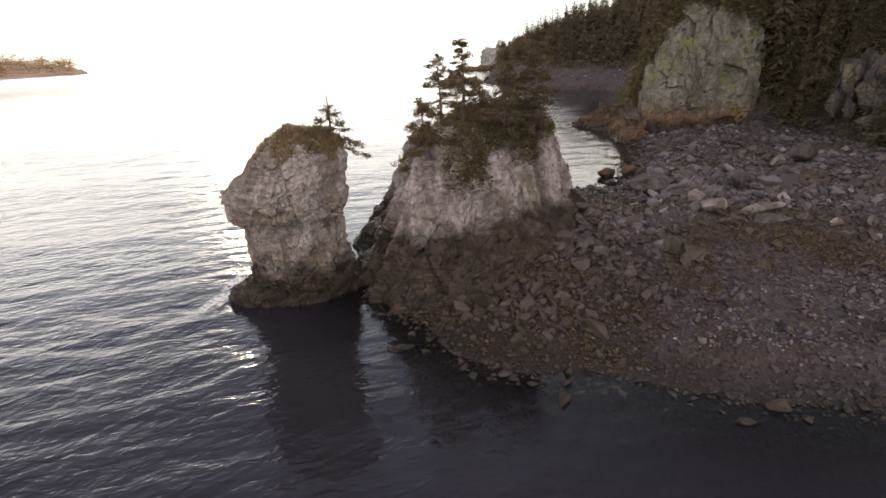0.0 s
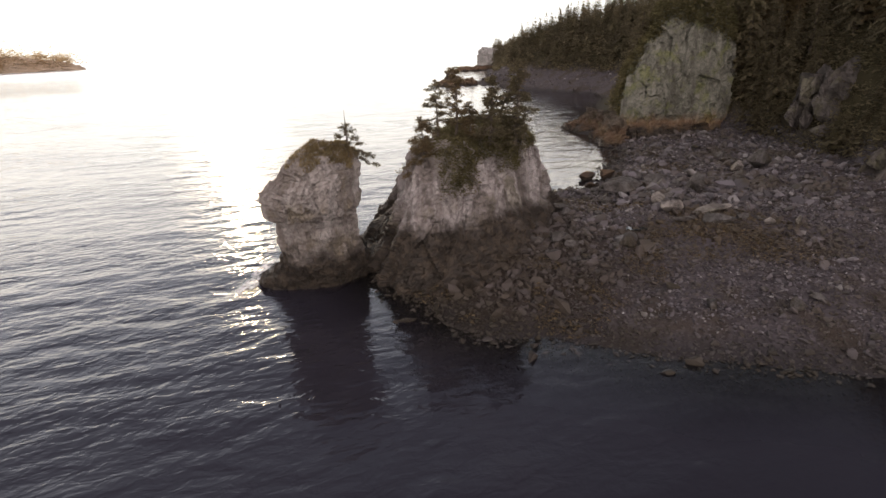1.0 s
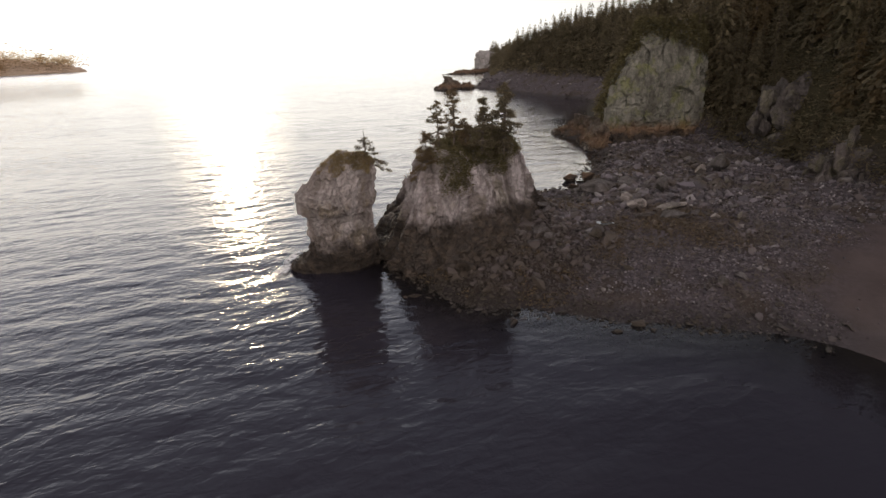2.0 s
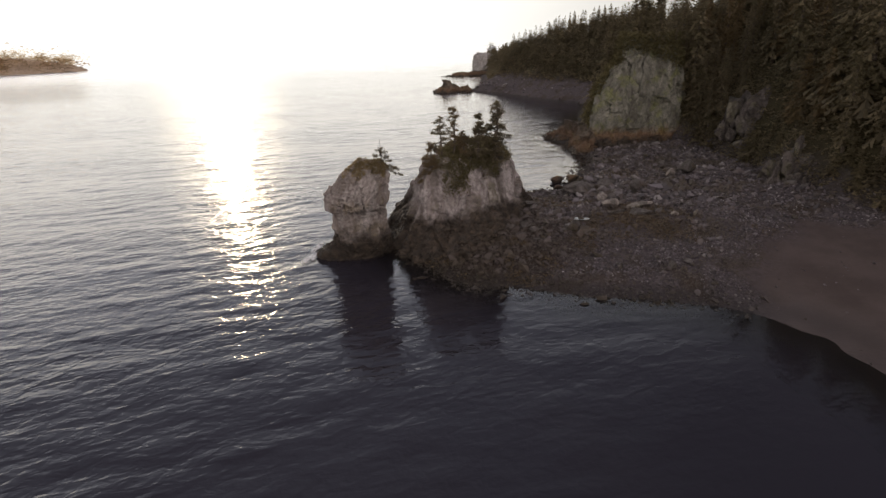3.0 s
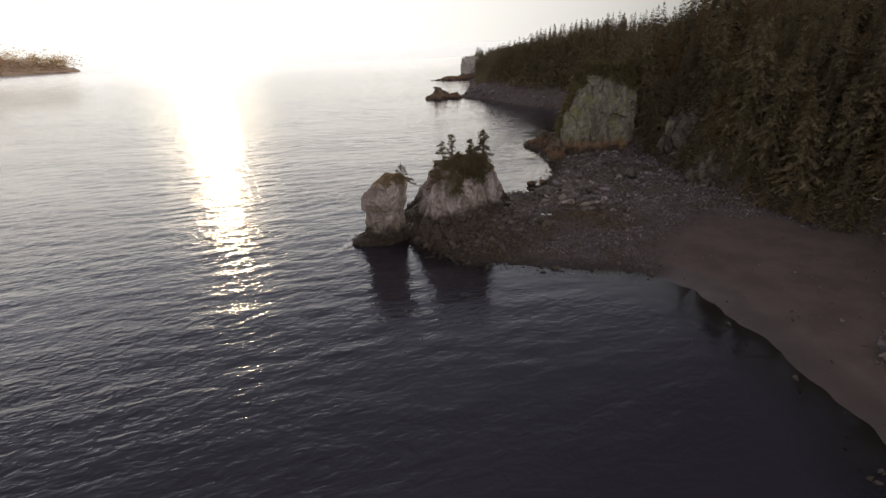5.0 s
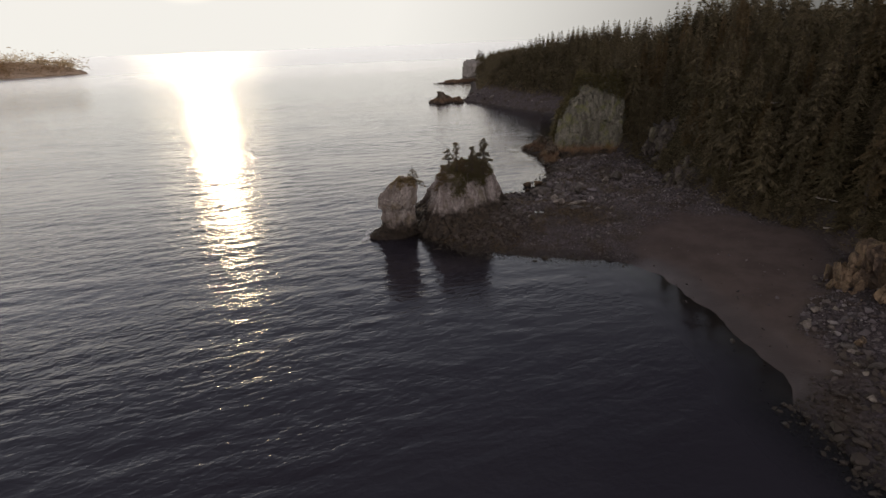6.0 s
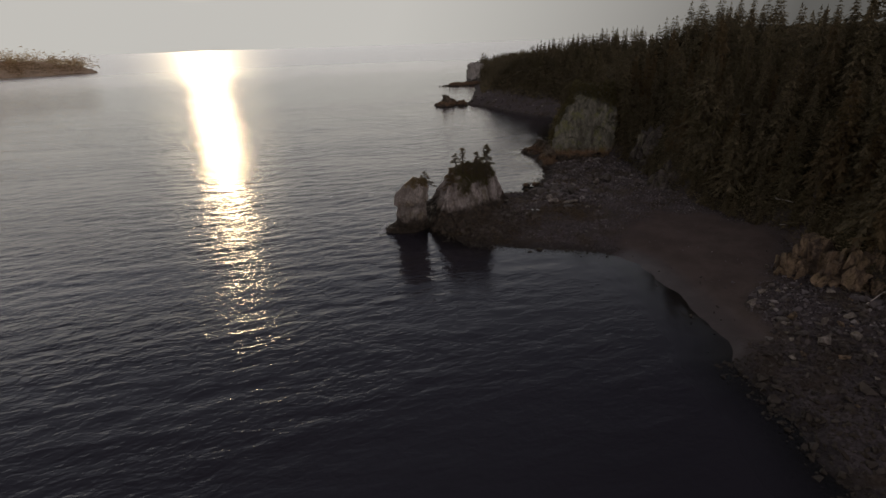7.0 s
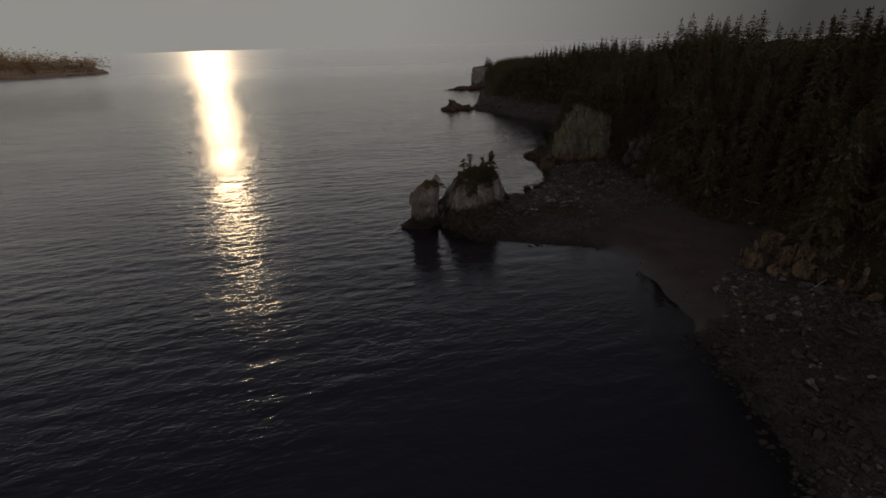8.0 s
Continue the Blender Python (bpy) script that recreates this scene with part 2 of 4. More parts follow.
    return m.finish(c, 0.72, g, 0.6, 0.05, 0.4)


def ground_material():
    m = Nodes("shore_ground")
    fine, broad = m.noise(3.0, 6, 0.7), m.noise(0.22, 5, 0.6)
    pebble_node = m.node("TexVoronoi", {"Vector": m.place()}, Scale=3.5)
    shingle = m.mix(pebble_node.outputs["Color"], (0.040, 0.033, 0.034), (0.115, 0.098, 0.10))
    shingle = m.mix(m.math("MULTIPLY", m.step(broad, 0.48, 0.64), 0.6), shingle, (0.05, 0.036, 0.02))
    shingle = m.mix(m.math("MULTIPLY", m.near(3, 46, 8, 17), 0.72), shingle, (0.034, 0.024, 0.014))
    sand = m.mix(m.step(broad, 0.35, 0.65), (0.080, 0.062, 0.057), (0.110, 0.086, 0.079))
    sand = m.mix(m.math("MULTIPLY", fine, 0.4), sand, (0.05, 0.038, 0.032))
    c = m.mix(m.attr("sand"), shingle, sand)
    brush = m.mix(fine, (0.03, 0.025, 0.014), (0.075, 0.062, 0.032))
    c = m.mix(m.attr("brush"), c, brush)
    wet = m.math("SUBTRACT", 1.0, m.step(m.height(), 0.15, 0.8))
    c = m.mix(m.math("MULTIPLY", wet, m.math("SUBTRACT", 0.6, m.math("MULTIPLY", m.attr("sand"), 0.45))), c, (0.03, 0.027, 0.026))
    rough = m.math("SUBTRACT", 0.9, m.math("MULTIPLY", m.math("MULTIPLY", wet, m.attr("sand")), 0.58))
    relief = m.math("MULTIPLY", m.math("ADD", fine, pebble_node.outputs["Distance"]), m.math("SUBTRACT", 1.0, m.math("MULTIPLY", m.attr("sand"), 0.85)))
    m.finish(c, rough, relief, 0.6, 0.12)
    m.put(m.bsdf.inputs["Specular IOR Level"], m.math("ADD", 0.1, m.math("MULTIPLY", m.math("MULTIPLY", wet, m.attr("sand")), 0.35)))
    return m.mat


def sea_material():
    """Cold dark sea: ripples in the relief, clear enough in the shallows to show the bottom."""
    m = Nodes("sea_water")
    m.n.remove(m.bsdf)
    chop = m.attr("chop")
    a = m.noise(0.55, 2, 0.5, m.drawn_out(2.2, 9), 0.5)
    b = m.noise(1.15, 3, 0.55, m.drawn_out(1.7, 20), 0.3)
    gusts = m.math("ADD", 0.65, m.math("MULTIPLY", m.step(m.noise(0.045, 3, 0.5, m.drawn_out(2.5, 8)), 0.35, 0.65), 0.6))
    h = m.math("MULTIPLY", m.math("MULTIPLY", m.math("ADD", m.math("MULTIPLY", a, 0.62), m.math("MULTIPLY", b, 0.52)), chop), gusts)
    bump = m.node("Bump", {"Height": h}, Strength=1.0, Distance=0.225)
    body = m.node("BsdfDiffuse", {"Normal": bump.outputs[0]}, Color=(0.026, 0.0235, 0.031, 1))
    clear = m.node("BsdfTransparent", Color=(0.72, 0.74, 0.70, 1))
    under = m.node("MixShader", {0: m.attr("deep"), 1: clear.outputs[0], 2: body.outputs[0]})
    gloss = m.node("BsdfGlossy", {"Normal": bump.outputs[0]}, Color=(1, 1, 1, 1))
    m.put(gloss.inputs["Roughness"], m.math("ADD", 0.06, m.math("MULTIPLY", m.attr("open_water"), 0.24)))  # far ripples run together
    fr = m.node("Fresnel", {"Normal": bump.outputs[0]}, IOR=1.333)
    s = m.node("MixShader", {0: fr.outputs[0], 1: under.outputs[0], 2: gloss.outputs[0]})
    m.l.new(s.outputs[0], m.out.inputs[0])
    return m.mat


STACK_ROCK = rock_material("stack_rock", (0.42, 0.375, 0.345), (0.22, 0.185, 0.16), 3.9, lichen=(0.24, 0.19, 0.11))
ISLET_ROCK = rock_material("islet_rock", (0.42, 0.375, 0.355), (0.19, 0.16, 0.142), 5.1, lichen_amount=0.25)
CLIFF_ROCK = rock_material("cliff_rock", (0.235, 0.225, 0.182), (0.115, 0.108, 0.084), 3.2, lichen=(0.185, 0.19, 0.07), lichen_amount=0.7, rust=0.55)
DARK_ROCK = rock_material("ledge_rock", (0.15, 0.12, 0.09), (0.07, 0.055, 0.042), 1.2, lichen_amount=0.2, rust=0.35)
WARM_ROCK = rock_material("crag_rock", (0.30, 0.215, 0.14), (0.075, 0.055, 0.043), 1.6, lichen=(0.16, 0.12, 0.06), lichen_amount=0.5)
CRAG_GREY = rock_material("crag_grey_rock", (0.145, 0.125, 0.112), (0.065, 0.055, 0.048), 1.2, lichen_amount=0.3)
# island rock paled and warmed: the distance haze is put into its colour
HAZED_ISLE_ROCK = rock_material("hazed_isle_rock", (0.46, 0.36, 0.27), (0.36, 0.28, 0.21), -9.0, lichen_amount=0.2)
FAR_PALE = rock_material("far_pale_rock", (0.46, 0.43, 0.40), (0.24, 0.22, 0.20), 1.0, lichen_amount=0.2)
BOULDER_ROCK = rock_material("boulder_rock", (0.15, 0.135, 0.125), (0.07, 0.06, 0.052), 0.2, lichen=(0.07, 0.05, 0.022), lichen_amount=0.6)
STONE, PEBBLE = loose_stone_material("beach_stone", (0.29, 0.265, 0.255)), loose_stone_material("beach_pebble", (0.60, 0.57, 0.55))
GROUND, SEA, BARK = ground_material(), sea_material(), bark_material()
NEEDLES = leaf_material("spruce_needles", (0.10, 0.084, 0.053), (0.225, 0.182, 0.108), 0.42, 0.3, 0.4)
SCRUB = leaf_material("scrub_leaves", (0.085, 0.075, 0.034), (0.20, 0.168, 0.082), 0.45, 0.1)
# pale golden leaf colour carries the haze over the far island
HAZED_LEAVES = leaf_material("hazed_leaves", (0.42, 0.33, 0.22), (0.58, 0.46, 0.31), 0.7, 0.0)
# warm see-through share in the leaves imitates haze; the foliage itself is dense
haze_nodes = HAZED_LEAVES.node_tree
gap = haze_nodes.nodes.new("ShaderNodeBsdfTransparent")
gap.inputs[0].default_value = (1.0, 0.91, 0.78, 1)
share = haze_nodes.nodes.new("ShaderNodeMixShader")
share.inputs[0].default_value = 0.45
haze_nodes.links.new(haze_nodes.nodes["Material Output"].inputs[0].links[0].from_socket, share.inputs[1])
haze_nodes.links.new(gap.outputs[0], share.inputs[2])
haze_nodes.links.new(share.outputs[0], haze_nodes.nodes["Material Output"].inputs[0])
GRASS = leaf_material("dry_grass", (0.22, 0.16, 0.085), (0.36, 0.28, 0.15), 0.5, 0.0)


def driftwood_material():
    m = Nodes("driftwood")
    n = m.noise(4, 5, 0.65, m.place((1, 1, 6)))
    return m.finish(m.mix(n, (0.26, 0.23, 0.20), (0.52, 0.48, 0.43)), 0.85, n, 0.4, 0.03)


DRIFTWOOD = driftwood_material()

# ---- the land: shoreline at the sea's level, and the foot of the wooded slope ----
SHORE = [(25, -420), (25, -100), (27, -60), (29.5, -41), (31.5, -28), (32, -19), (31.5, -11), (34, -5), (33.5, 5), (32.8, 14), (31.6, 22),
         (28.5, 26.5), (22, 30), (16, 31), (11, 33), (7.5, 34.5), (4, 35), (1.5, 36.5), (-1, 39.5), (-3, 42.5), (-5.5, 46.5), (-6.8, 51),
         (-7.5, 59), (-3, 66), (4, 70), (10, 71), (15.5, 71), (20, 71.5), (25, 79), (29, 87), (32.5, 94), (34, 103), (33, 114), (30.5, 126.5),
         (36, 131), (41, 132), (46, 152), (52, 175), (60, 194), (60, 207), (54, 217), (46, 233), (34, 260), (22, 284), (27, 300), (38, 380), (42, 430), (46, 490), (54, 558),
         (82, 640), (300, 900), (1500, 1300), (1500, -420)]
WOODS = [(58, -420), (58, -100), (60, -60), (65, -30), (64, -12), (60.5, -4), (58, 5), (57.5, 12), (62, 18), (62, 26), (59, 34), (57, 41), (55.5, 48),
         (54.5, 56), (54, 64), (55, 72), (56, 86), (56, 101), (54, 104), (37, 107), (38.5, 114), (41, 125), (46, 134), (53, 150), (59, 176),
         (71, 194), (72, 212), (65, 228), (57, 245), (46, 271), (37, 292), (46, 380), (48, 430), (51, 487), (60, 553), (88, 632), (310, 880), (1490, 1280), (1490, -420)]
SAND = [(24, 13), (25, 21), (31, 29), (33, 34), (37, 40), (45, 42.5), (54, 38), (59, 30), (60, 22), (50, 13), (45, 9), (41, 2), (39, -6), (34, -9), (24, -8)]


def land_height(x, y):
    x, y = np.asarray(x, float), np.asarray(y, float)
    p = np.stack([x, y, np.zeros_like(x)], 1)
    shore = inside_distance(x, y, SHORE) + 1.3 * fbm(p, 6.0, 3) * smooth(200, 120, np.abs(y))
    wood = inside_distance(x, y, WOODS)
    sandy = smooth(-3.5, 2.5, inside_distance(x, y, SAND) + 4.5 * fbm(p, 6.5, 3))
    d = np.maximum(shore, 0)
    shingle = 1.25 * (1 - np.exp(-d / 5.0)) + 0.06 * np.minimum(d, 40)
    flat = 0.105 * np.minimum(d, 36)
    bank = 0.42 * np.minimum(d, 12) * smooth(186, 200, y) * smooth(330, 290, y)
    beach = shingle * (1 - sandy) + flat * sandy + bank
    rough = (0.55 * fbm(p, 5.0, 4) + 0.25 * fbm(p, 1.6, 2)) * smooth(0, 4, d) * (1 - sandy)
    crest = np.interp(y, [-200, 60, 150, 190, 240, 400, 560, 650], [43, 41, 32, 25, 21, 14, 8, 6])
    up = np.maximum(wood + 3 * fbm(p, 25, 3), 0)
    steep = np.interp(y, [100, 150], [2.0, 1.15])
    hill = crest * (1 - np.exp(-steep * up / crest)) * (1 + 0.25 * fbm(p, 60, 3) + 0.22 * smooth(5, 16, up) * fbm(p + 31, 21, 2)) + smooth(2, 12, up) * 2.6 * fbm(p, 14, 3)
    sea_bed = np.maximum(0.12 * np.minimum(shore, 0), -5.0)
    return np.where(shore > 0, beach + rough + hill, sea_bed), shore, wood, sandy


def grid_lines(fine_from, fine_to, spacing, reach_low, reach_high, growth=1.12):
    lines = list(np.arange(fine_from, fine_to, spacing))
    step, v = spacing, lines[-1]
    while v < reach_high:
        step *= growth
        v += step
        lines.append(min(v, reach_high))
    step, v = spacing, lines[0]
    while v > reach_low:
        step *= growth
        v -= step
        lines.insert(0, max(v, reach_low))
    return np.array(lines)


def sheet(xs, ys):
    gx, gy = np.meshgrid(xs, ys)
    i = np.arange(len(xs) * len(ys)).reshape(len(ys), len(xs))
    quads = np.stack([i[:-1, :-1], i[:-1, 1:], i[1:, 1:], i[1:, :-1]], -1).reshape(-1, 4)
    return gx.ravel(), gy.ravel(), quads


gx, gy, quads = sheet(grid_lines(-10, 66, 0.6, -4700, 4700), grid_lines(-46, 110, 0.6, -4700, 4700, 1.06))
gz, g_shore, g_wood, g_sand = land_height(gx, gy)
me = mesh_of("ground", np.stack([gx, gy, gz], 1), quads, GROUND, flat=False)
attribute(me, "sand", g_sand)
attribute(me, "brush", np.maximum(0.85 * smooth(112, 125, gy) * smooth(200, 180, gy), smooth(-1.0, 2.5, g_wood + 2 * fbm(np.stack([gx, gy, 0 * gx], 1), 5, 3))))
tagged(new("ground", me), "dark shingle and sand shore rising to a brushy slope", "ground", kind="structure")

# ---- the sea: long low swell from the open water, calm in the cove ----
sx, sy, quads = sheet(grid_lines(-150, 40, 0.85, -4900, 4900, 1.07), grid_lines(-75, 300, 0.85, -4900, 4900, 1.05))
_, s_shore, _, _ = land_height(sx, sy)
calm = smooth(-14, 22, sx + 0.25 * (40 - sy)) * smooth(75, 45, sy)
chop = (1 - 0.55 * calm) * (0.5 + 0.5 * smooth(1, 14, -s_shore))
sz = np.zeros_like(sx)
for wavelength, heading, height in ((15.0, -4, 0.05), (8.3, -14, 0.04), (5.2, 2, 0.05), (3.7, -22, 0.05), (2.6, -8, 0.042), (6.1, 38, 0.03), (4.4, -52, 0.026), (3.1, 61, 0.02)):
    a = radians(heading)
    s = (sx * math.sin(a) + sy * math.cos(a)) * 2 * math.pi / wavelength
    wobble = fbm(np.stack([sx, sy, np.full_like(sx, wavelength)], 1), wavelength * 3.2, 2)
    sz += 0.72 * height * np.sin(s + 5.5 * wobble) * (0.6 + 0.9 * wobble)
near = smooth(480, 260, np.hypot(sx + 20, sy - 60))
sz *= chop * near
me = mesh_of("sea", np.stack([sx, sy, sz], 1), quads, SEA, flat=False)
attribute(me, "open_water", smooth(220, 1200, np.hypot(sx + 10, sy - 20)))
attribute(me, "chop", chop)
attribute(me, "deep", smooth(-1.0, 8.5, -s_shore))
tagged(new("sea", me), "dark evening sea with low swell and sun glitter", "sea", kind="structure")


# ---- rock masses ----
def rock_mass(name, rings, material, relief=0.35, around=150, up=90, seed=0.0, ledge=0.0, block=1.0, lump=1.0):
    """A rock body lofted through outlines (height, [(x, y), ...]), then broken up by ledges, clefts and grain."""
    zs = np.array([z for z, _ in rings], float)
    loops = np.array([closed_curve(o, around) for _, o in rings])
    # start every outline at the same bearing from its middle
    for k, lp in enumerate(loops):
        c = lp.mean(0)
        start = np.argmin(np.abs(np.arctan2(lp[:, 1] - c[1], lp[:, 0] - c[0])))
        loops[k] = np.roll(lp, -start, 0)
    levels = np.interp(np.linspace(0, 1, up), np.linspace(0, 1, len(zs)), zs)
    shape = np.empty((up, around, 2))
    for j in range(around):
        for q in (0, 1):
            shape[:, j, q] = np.interp(levels, zs, loops[:, j, q])
    z = np.repeat(levels[:, None], around, 1)
    v = np.concatenate([shape, z[..., None]], 2)
    tangent = np.roll(v, -1, 1) - np.roll(v, 1, 1)
    rise = np.gradient(v, axis=0)
    nrm = np.cross(tangent, rise)
    nrm /= np.linalg.norm(nrm, axis=2)[..., None] + 1e-9
    flatp = v.reshape(-1, 3) + seed
    cleft = 1 - 2.4 * np.abs(fbm(flatp * (1, 1, 0.35), 3.2, 3))
    push = 0.9 * lump * fbm(flatp, 4.0, 2) + 0.4 * cleft - 0.3 + 1.15 * lump * facets(flatp * (1, 1, 0.6), 2.6 * block) + 0.42 * facets(flatp * (1, 1, 0.7), 0.95 * block, 5) + 0.17 * facets(flatp * (1, 1, 1.5), 0.40 * block, 9) + ledge * np.abs(fbm(flatp * (0.4, 0.4, 2.2), 2.4, 3))
    v += nrm * (relief * push).reshape(up, around)[..., None]
    base_n = up * around
    top = v[-1].mean(0)
    top[2] += 0.15
    verts = np.vstack([v.reshape(-1, 3), top])
    i = np.arange(base_n).reshape(up, around)
    nxt = np.roll(i, -1, 1)
    quads = np.stack([i[:-1], nxt[:-1], nxt[1:], i[1:]], -1).reshape(-1, 4)
    tris = np.stack([i[-1], nxt[-1], np.full(around, base_n), np.full(around, base_n)], -1)
    me = bpy.data.meshes.new(name)
    me.from_pydata(verts.tolist(), [], quads.tolist() + tris[:, :3].tolist())
    me.materials.append(material)
    return me, v


def oval(x0, x1, y0, y1, power=2.6, turn=0.0, n=14):
    """Points of a rounded block between the given sides."""
    a = np.linspace(0, 2 * math.pi, n, endpoint=False)
    c, s = np.cos(a), np.sin(a)
    x = np.sign(c) * np.abs(c) ** (2 / power) * (x1 - x0) / 2
    y = np.sign(s) * np.abs(s) ** (2 / power) * (y1 - y0) / 2
    t = radians(turn)
    return [(float((x0 + x1) / 2 + p * math.cos(t) - q * math.sin(t)), float((y0 + y1) / 2 + p * math.sin(t) + q * math.cos(t))) for p, q in zip(x, y)]


STACK_PLAN = [(0.0, 0.32), (0.11, 0.09), (0.38, 0.0), (0.66, 0.06), (0.88, 0.30), (1.0, 0.58), (0.97, 0.81), (0.77, 1.0), (0.38, 1.0), (0.08, 0.75)]


BEAK_PLAN = [(0.0, 0.42), (0.015, 0.16), (0.2, 0.02), (0.5, 0.0), (0.74, 0.1), (0.9, 0.30), (1.0, 0.58), (0.97, 0.81), (0.77, 1.0), (0.38, 1.0), (0.08, 0.75)]


def stack_ring(x0, x1, y0, y1, plan=STACK_PLAN):
    return [(x0 + (x1 - x0) * u, y0 + (y1 - y0) * v) for u, v in plan]


STACK = [(-2.5, stack_ring(-16.2, -6, 44, 51)), (0.2, stack_ring(-15.8, -6.1, 43.8, 50)), (0.9, stack_ring(-14.9, -6.3, 43.4, 49)), (1.7, stack_ring(-13.6, -6.4, 43.0, 48.2)),
         (2.8, stack_ring(-13.1, -6.5, 42.5, 47.5)), (4.8, stack_ring(-12.85, -6.65, 42.0, 47)), (6.5, stack_ring(-12.6, -6.6, 41.7, 46.7)), (6.95, stack_ring(-12.5, -6.5, 41.4, 46.6)), (7.05, stack_ring(-13.2, -6.4, 40.6, 46.5, BEAK_PLAN)),
         (8.2, stack_ring(-13.25, -6.35, 40.0, 46.4, BEAK_PLAN)), (9.1, stack_ring(-13.2, -6.3, 39.8, 46.3, BEAK_PLAN)), (9.5, stack_ring(-12.3, -6.3, 39.9, 46.2, BEAK_PLAN)), (10.1, stack_ring(-11.9, -6.1, 40.1, 46.0)), (10.9, stack_ring(-11.3, -6.1, 40.4, 45.7)), (11.35, stack_ring(-10.4, -6.4, 40.9, 45.3)),
         (11.9, stack_ring(-9.8, -6.8, 41.5, 44.7)), (12.2, stack_ring(-8.9, -7.3, 42.2, 44.2))]
stack = thing("sea_stack", "pale overhanging rock pillar standing in the sea", "sea stack")
me, stack_skin = rock_mass("stack_body", STACK, STACK_ROCK, 0.42, 340, 240, 3.1, 0.9, 0.75, 0.45)
part("rock_body", me, stack)

ISLET = [(-2.5, [(-8.5, 60), (-7.2, 52), (-6.2, 46.5), (-3.8, 42.2), (0.5, 40.6), (5.3, 42.6), (10, 47.5), (13, 53.5), (14.6, 62), (11.5, 68.5), (4, 70), (-4, 67)]),
         (0.5, [(-7.4, 60), (-6.6, 52), (-5.7, 46.5), (-3.6, 42.6), (0.5, 41.2), (5, 43.2), (9.6, 48.2), (12.4, 54), (14, 62), (11, 68), (4, 69.3), (-3, 66)]),
         (4, [(-4.4, 58), (-4.0, 52), (-3.9, 47), (-3.1, 43.9), (0, 43.2), (4, 45.5), (8.4, 49.6), (11, 54), (12, 61), (9.5, 66), (4, 67), (-2, 64)]),
         (8, [(-1.8, 56), (-2.2, 51), (-2.6, 47), (-2.1, 44.6), (0.5, 44.6), (4, 47), (8, 51), (10.4, 55), (11, 60), (8.5, 64), (4, 64.5), (0, 62)]),
         (9.8, [(-1, 55), (-1.6, 50), (-1.6, 46.8), (-0.8, 45.3), (1.2, 45.5), (4, 48.2), (7.6, 51.6), (9.4, 55), (9.5, 59), (7.5, 62), (4, 62), (0.5, 60)]),
         (11.1, [(1.2, 54), (0.7, 51), (0.9, 49), (1.8, 48), (3, 48.3), (4.8, 49.5), (6.8, 51.5), (7.6, 54), (7.4, 57), (6, 59), (4, 59), (2, 57.5)]),
         (11.7, oval(2.4, 5.2, 50.5, 56, 2.0, 0, 12))]
islet = thing("rock_islet", "pale rock islet topped with scrub, joined to a rubble spit", "islet")
me, islet_skin = rock_mass("islet_body", ISLET, ISLET_ROCK, 0.6, 400, 140, 11.7, 0.2)
part("rock_body", me, islet)

CLIFF = [(-1, [(36.5, 107), (37.6, 103.8), (42, 102.4), (48, 101.9), (54.5, 101.8), (57, 104), (60, 112), (59, 124), (46, 127), (39, 119)]),
         (3, [(36.6, 107), (37.6, 104.4), (42, 103), (48, 102.6), (55, 102.5), (56.6, 104.2), (60, 112), (58.5, 123), (46, 126), (39, 118)]),
         (7.5, [(36.4, 107.2), (36.9, 104.8), (41, 103.4), (48, 103), (54.6, 102.9), (56.2, 104.5), (59.5, 112), (58, 122), (47, 125), (39.4, 117)]),
         (12, [(37.6, 107.6), (38, 105.3), (42, 103.8), (48, 103.2), (54, 103.1), (55.6, 104.8), (59, 112), (58, 121), (48, 124), (40.6, 117)]),
         (15.5, [(39.4, 108.5), (40, 106), (42.8, 104.3), (48, 103.5), (53.4, 103.3), (55, 105), (58.5, 112), (57.5, 121), (48, 123), (42.4, 116.5)]),
         (20.0, [(42, 109), (42.6, 106.8), (44.6, 105), (48, 104.2), (52.8, 104), (54.4, 106), (58, 112), (57, 120), (49, 122), (44.6, 116)]),
         (24.6, [(44.2, 110), (44.6, 108), (45.8, 106.4), (48.2, 105.4), (51.4, 105.6), (53, 107.5), (56, 112), (55, 118), (50, 120), (46, 115)])]
cliff = thing("rock_cliff", "grey-green lichened sea cliff, rust-stained at its foot", "cliff")
me, cliff_skin = rock_mass("cliff_body", CLIFF, CLIFF_ROCK, 0.6, 340, 150, 23.0, 0.3, 1.1)
part("rock_body", me, cliff)

# ledges at the foot of the cliff, running out into the bay
for label, rings, seed in (
        ("dark brown rock ledge running into the bay", [(-1.5, oval(29, 39, 116, 130, 2.2, 25)), (0.6, oval(30.5, 38.5, 117, 129, 2.2, 25)), (2.2, oval(33, 38.5, 118, 128, 2.2, 25)), (4.0, oval(36, 39, 120, 127, 2.2, 25))], 31),
        ("brown stepped rock ledge at the cliff foot", [(-1, oval(31.5, 38, 101, 117, 2.4, -8)), (1.2, oval(32.6, 38, 102, 116, 2.4, -8)), (3.4, oval(34.2, 38.5, 103.5, 115, 2.4, -8)), (5.4, oval(36, 39, 106, 113, 2.4, -8))], 37)):
    me, _ = rock_mass("ledge", rings, DARK_ROCK, 0.8, 80, 36, seed, 0.6)
    thing("rock_ledge", label, "rock ledge", me=me)

# crags at the edge of the woods
def crag_mesh(blocks, material, seed):
    """A crag of leaning broken blocks in one mesh. blocks: (x, y, foot, long, wide, high, turn, lean)."""
    g = np.random.default_rng(seed)
    out = bmesh.new()
    small = []
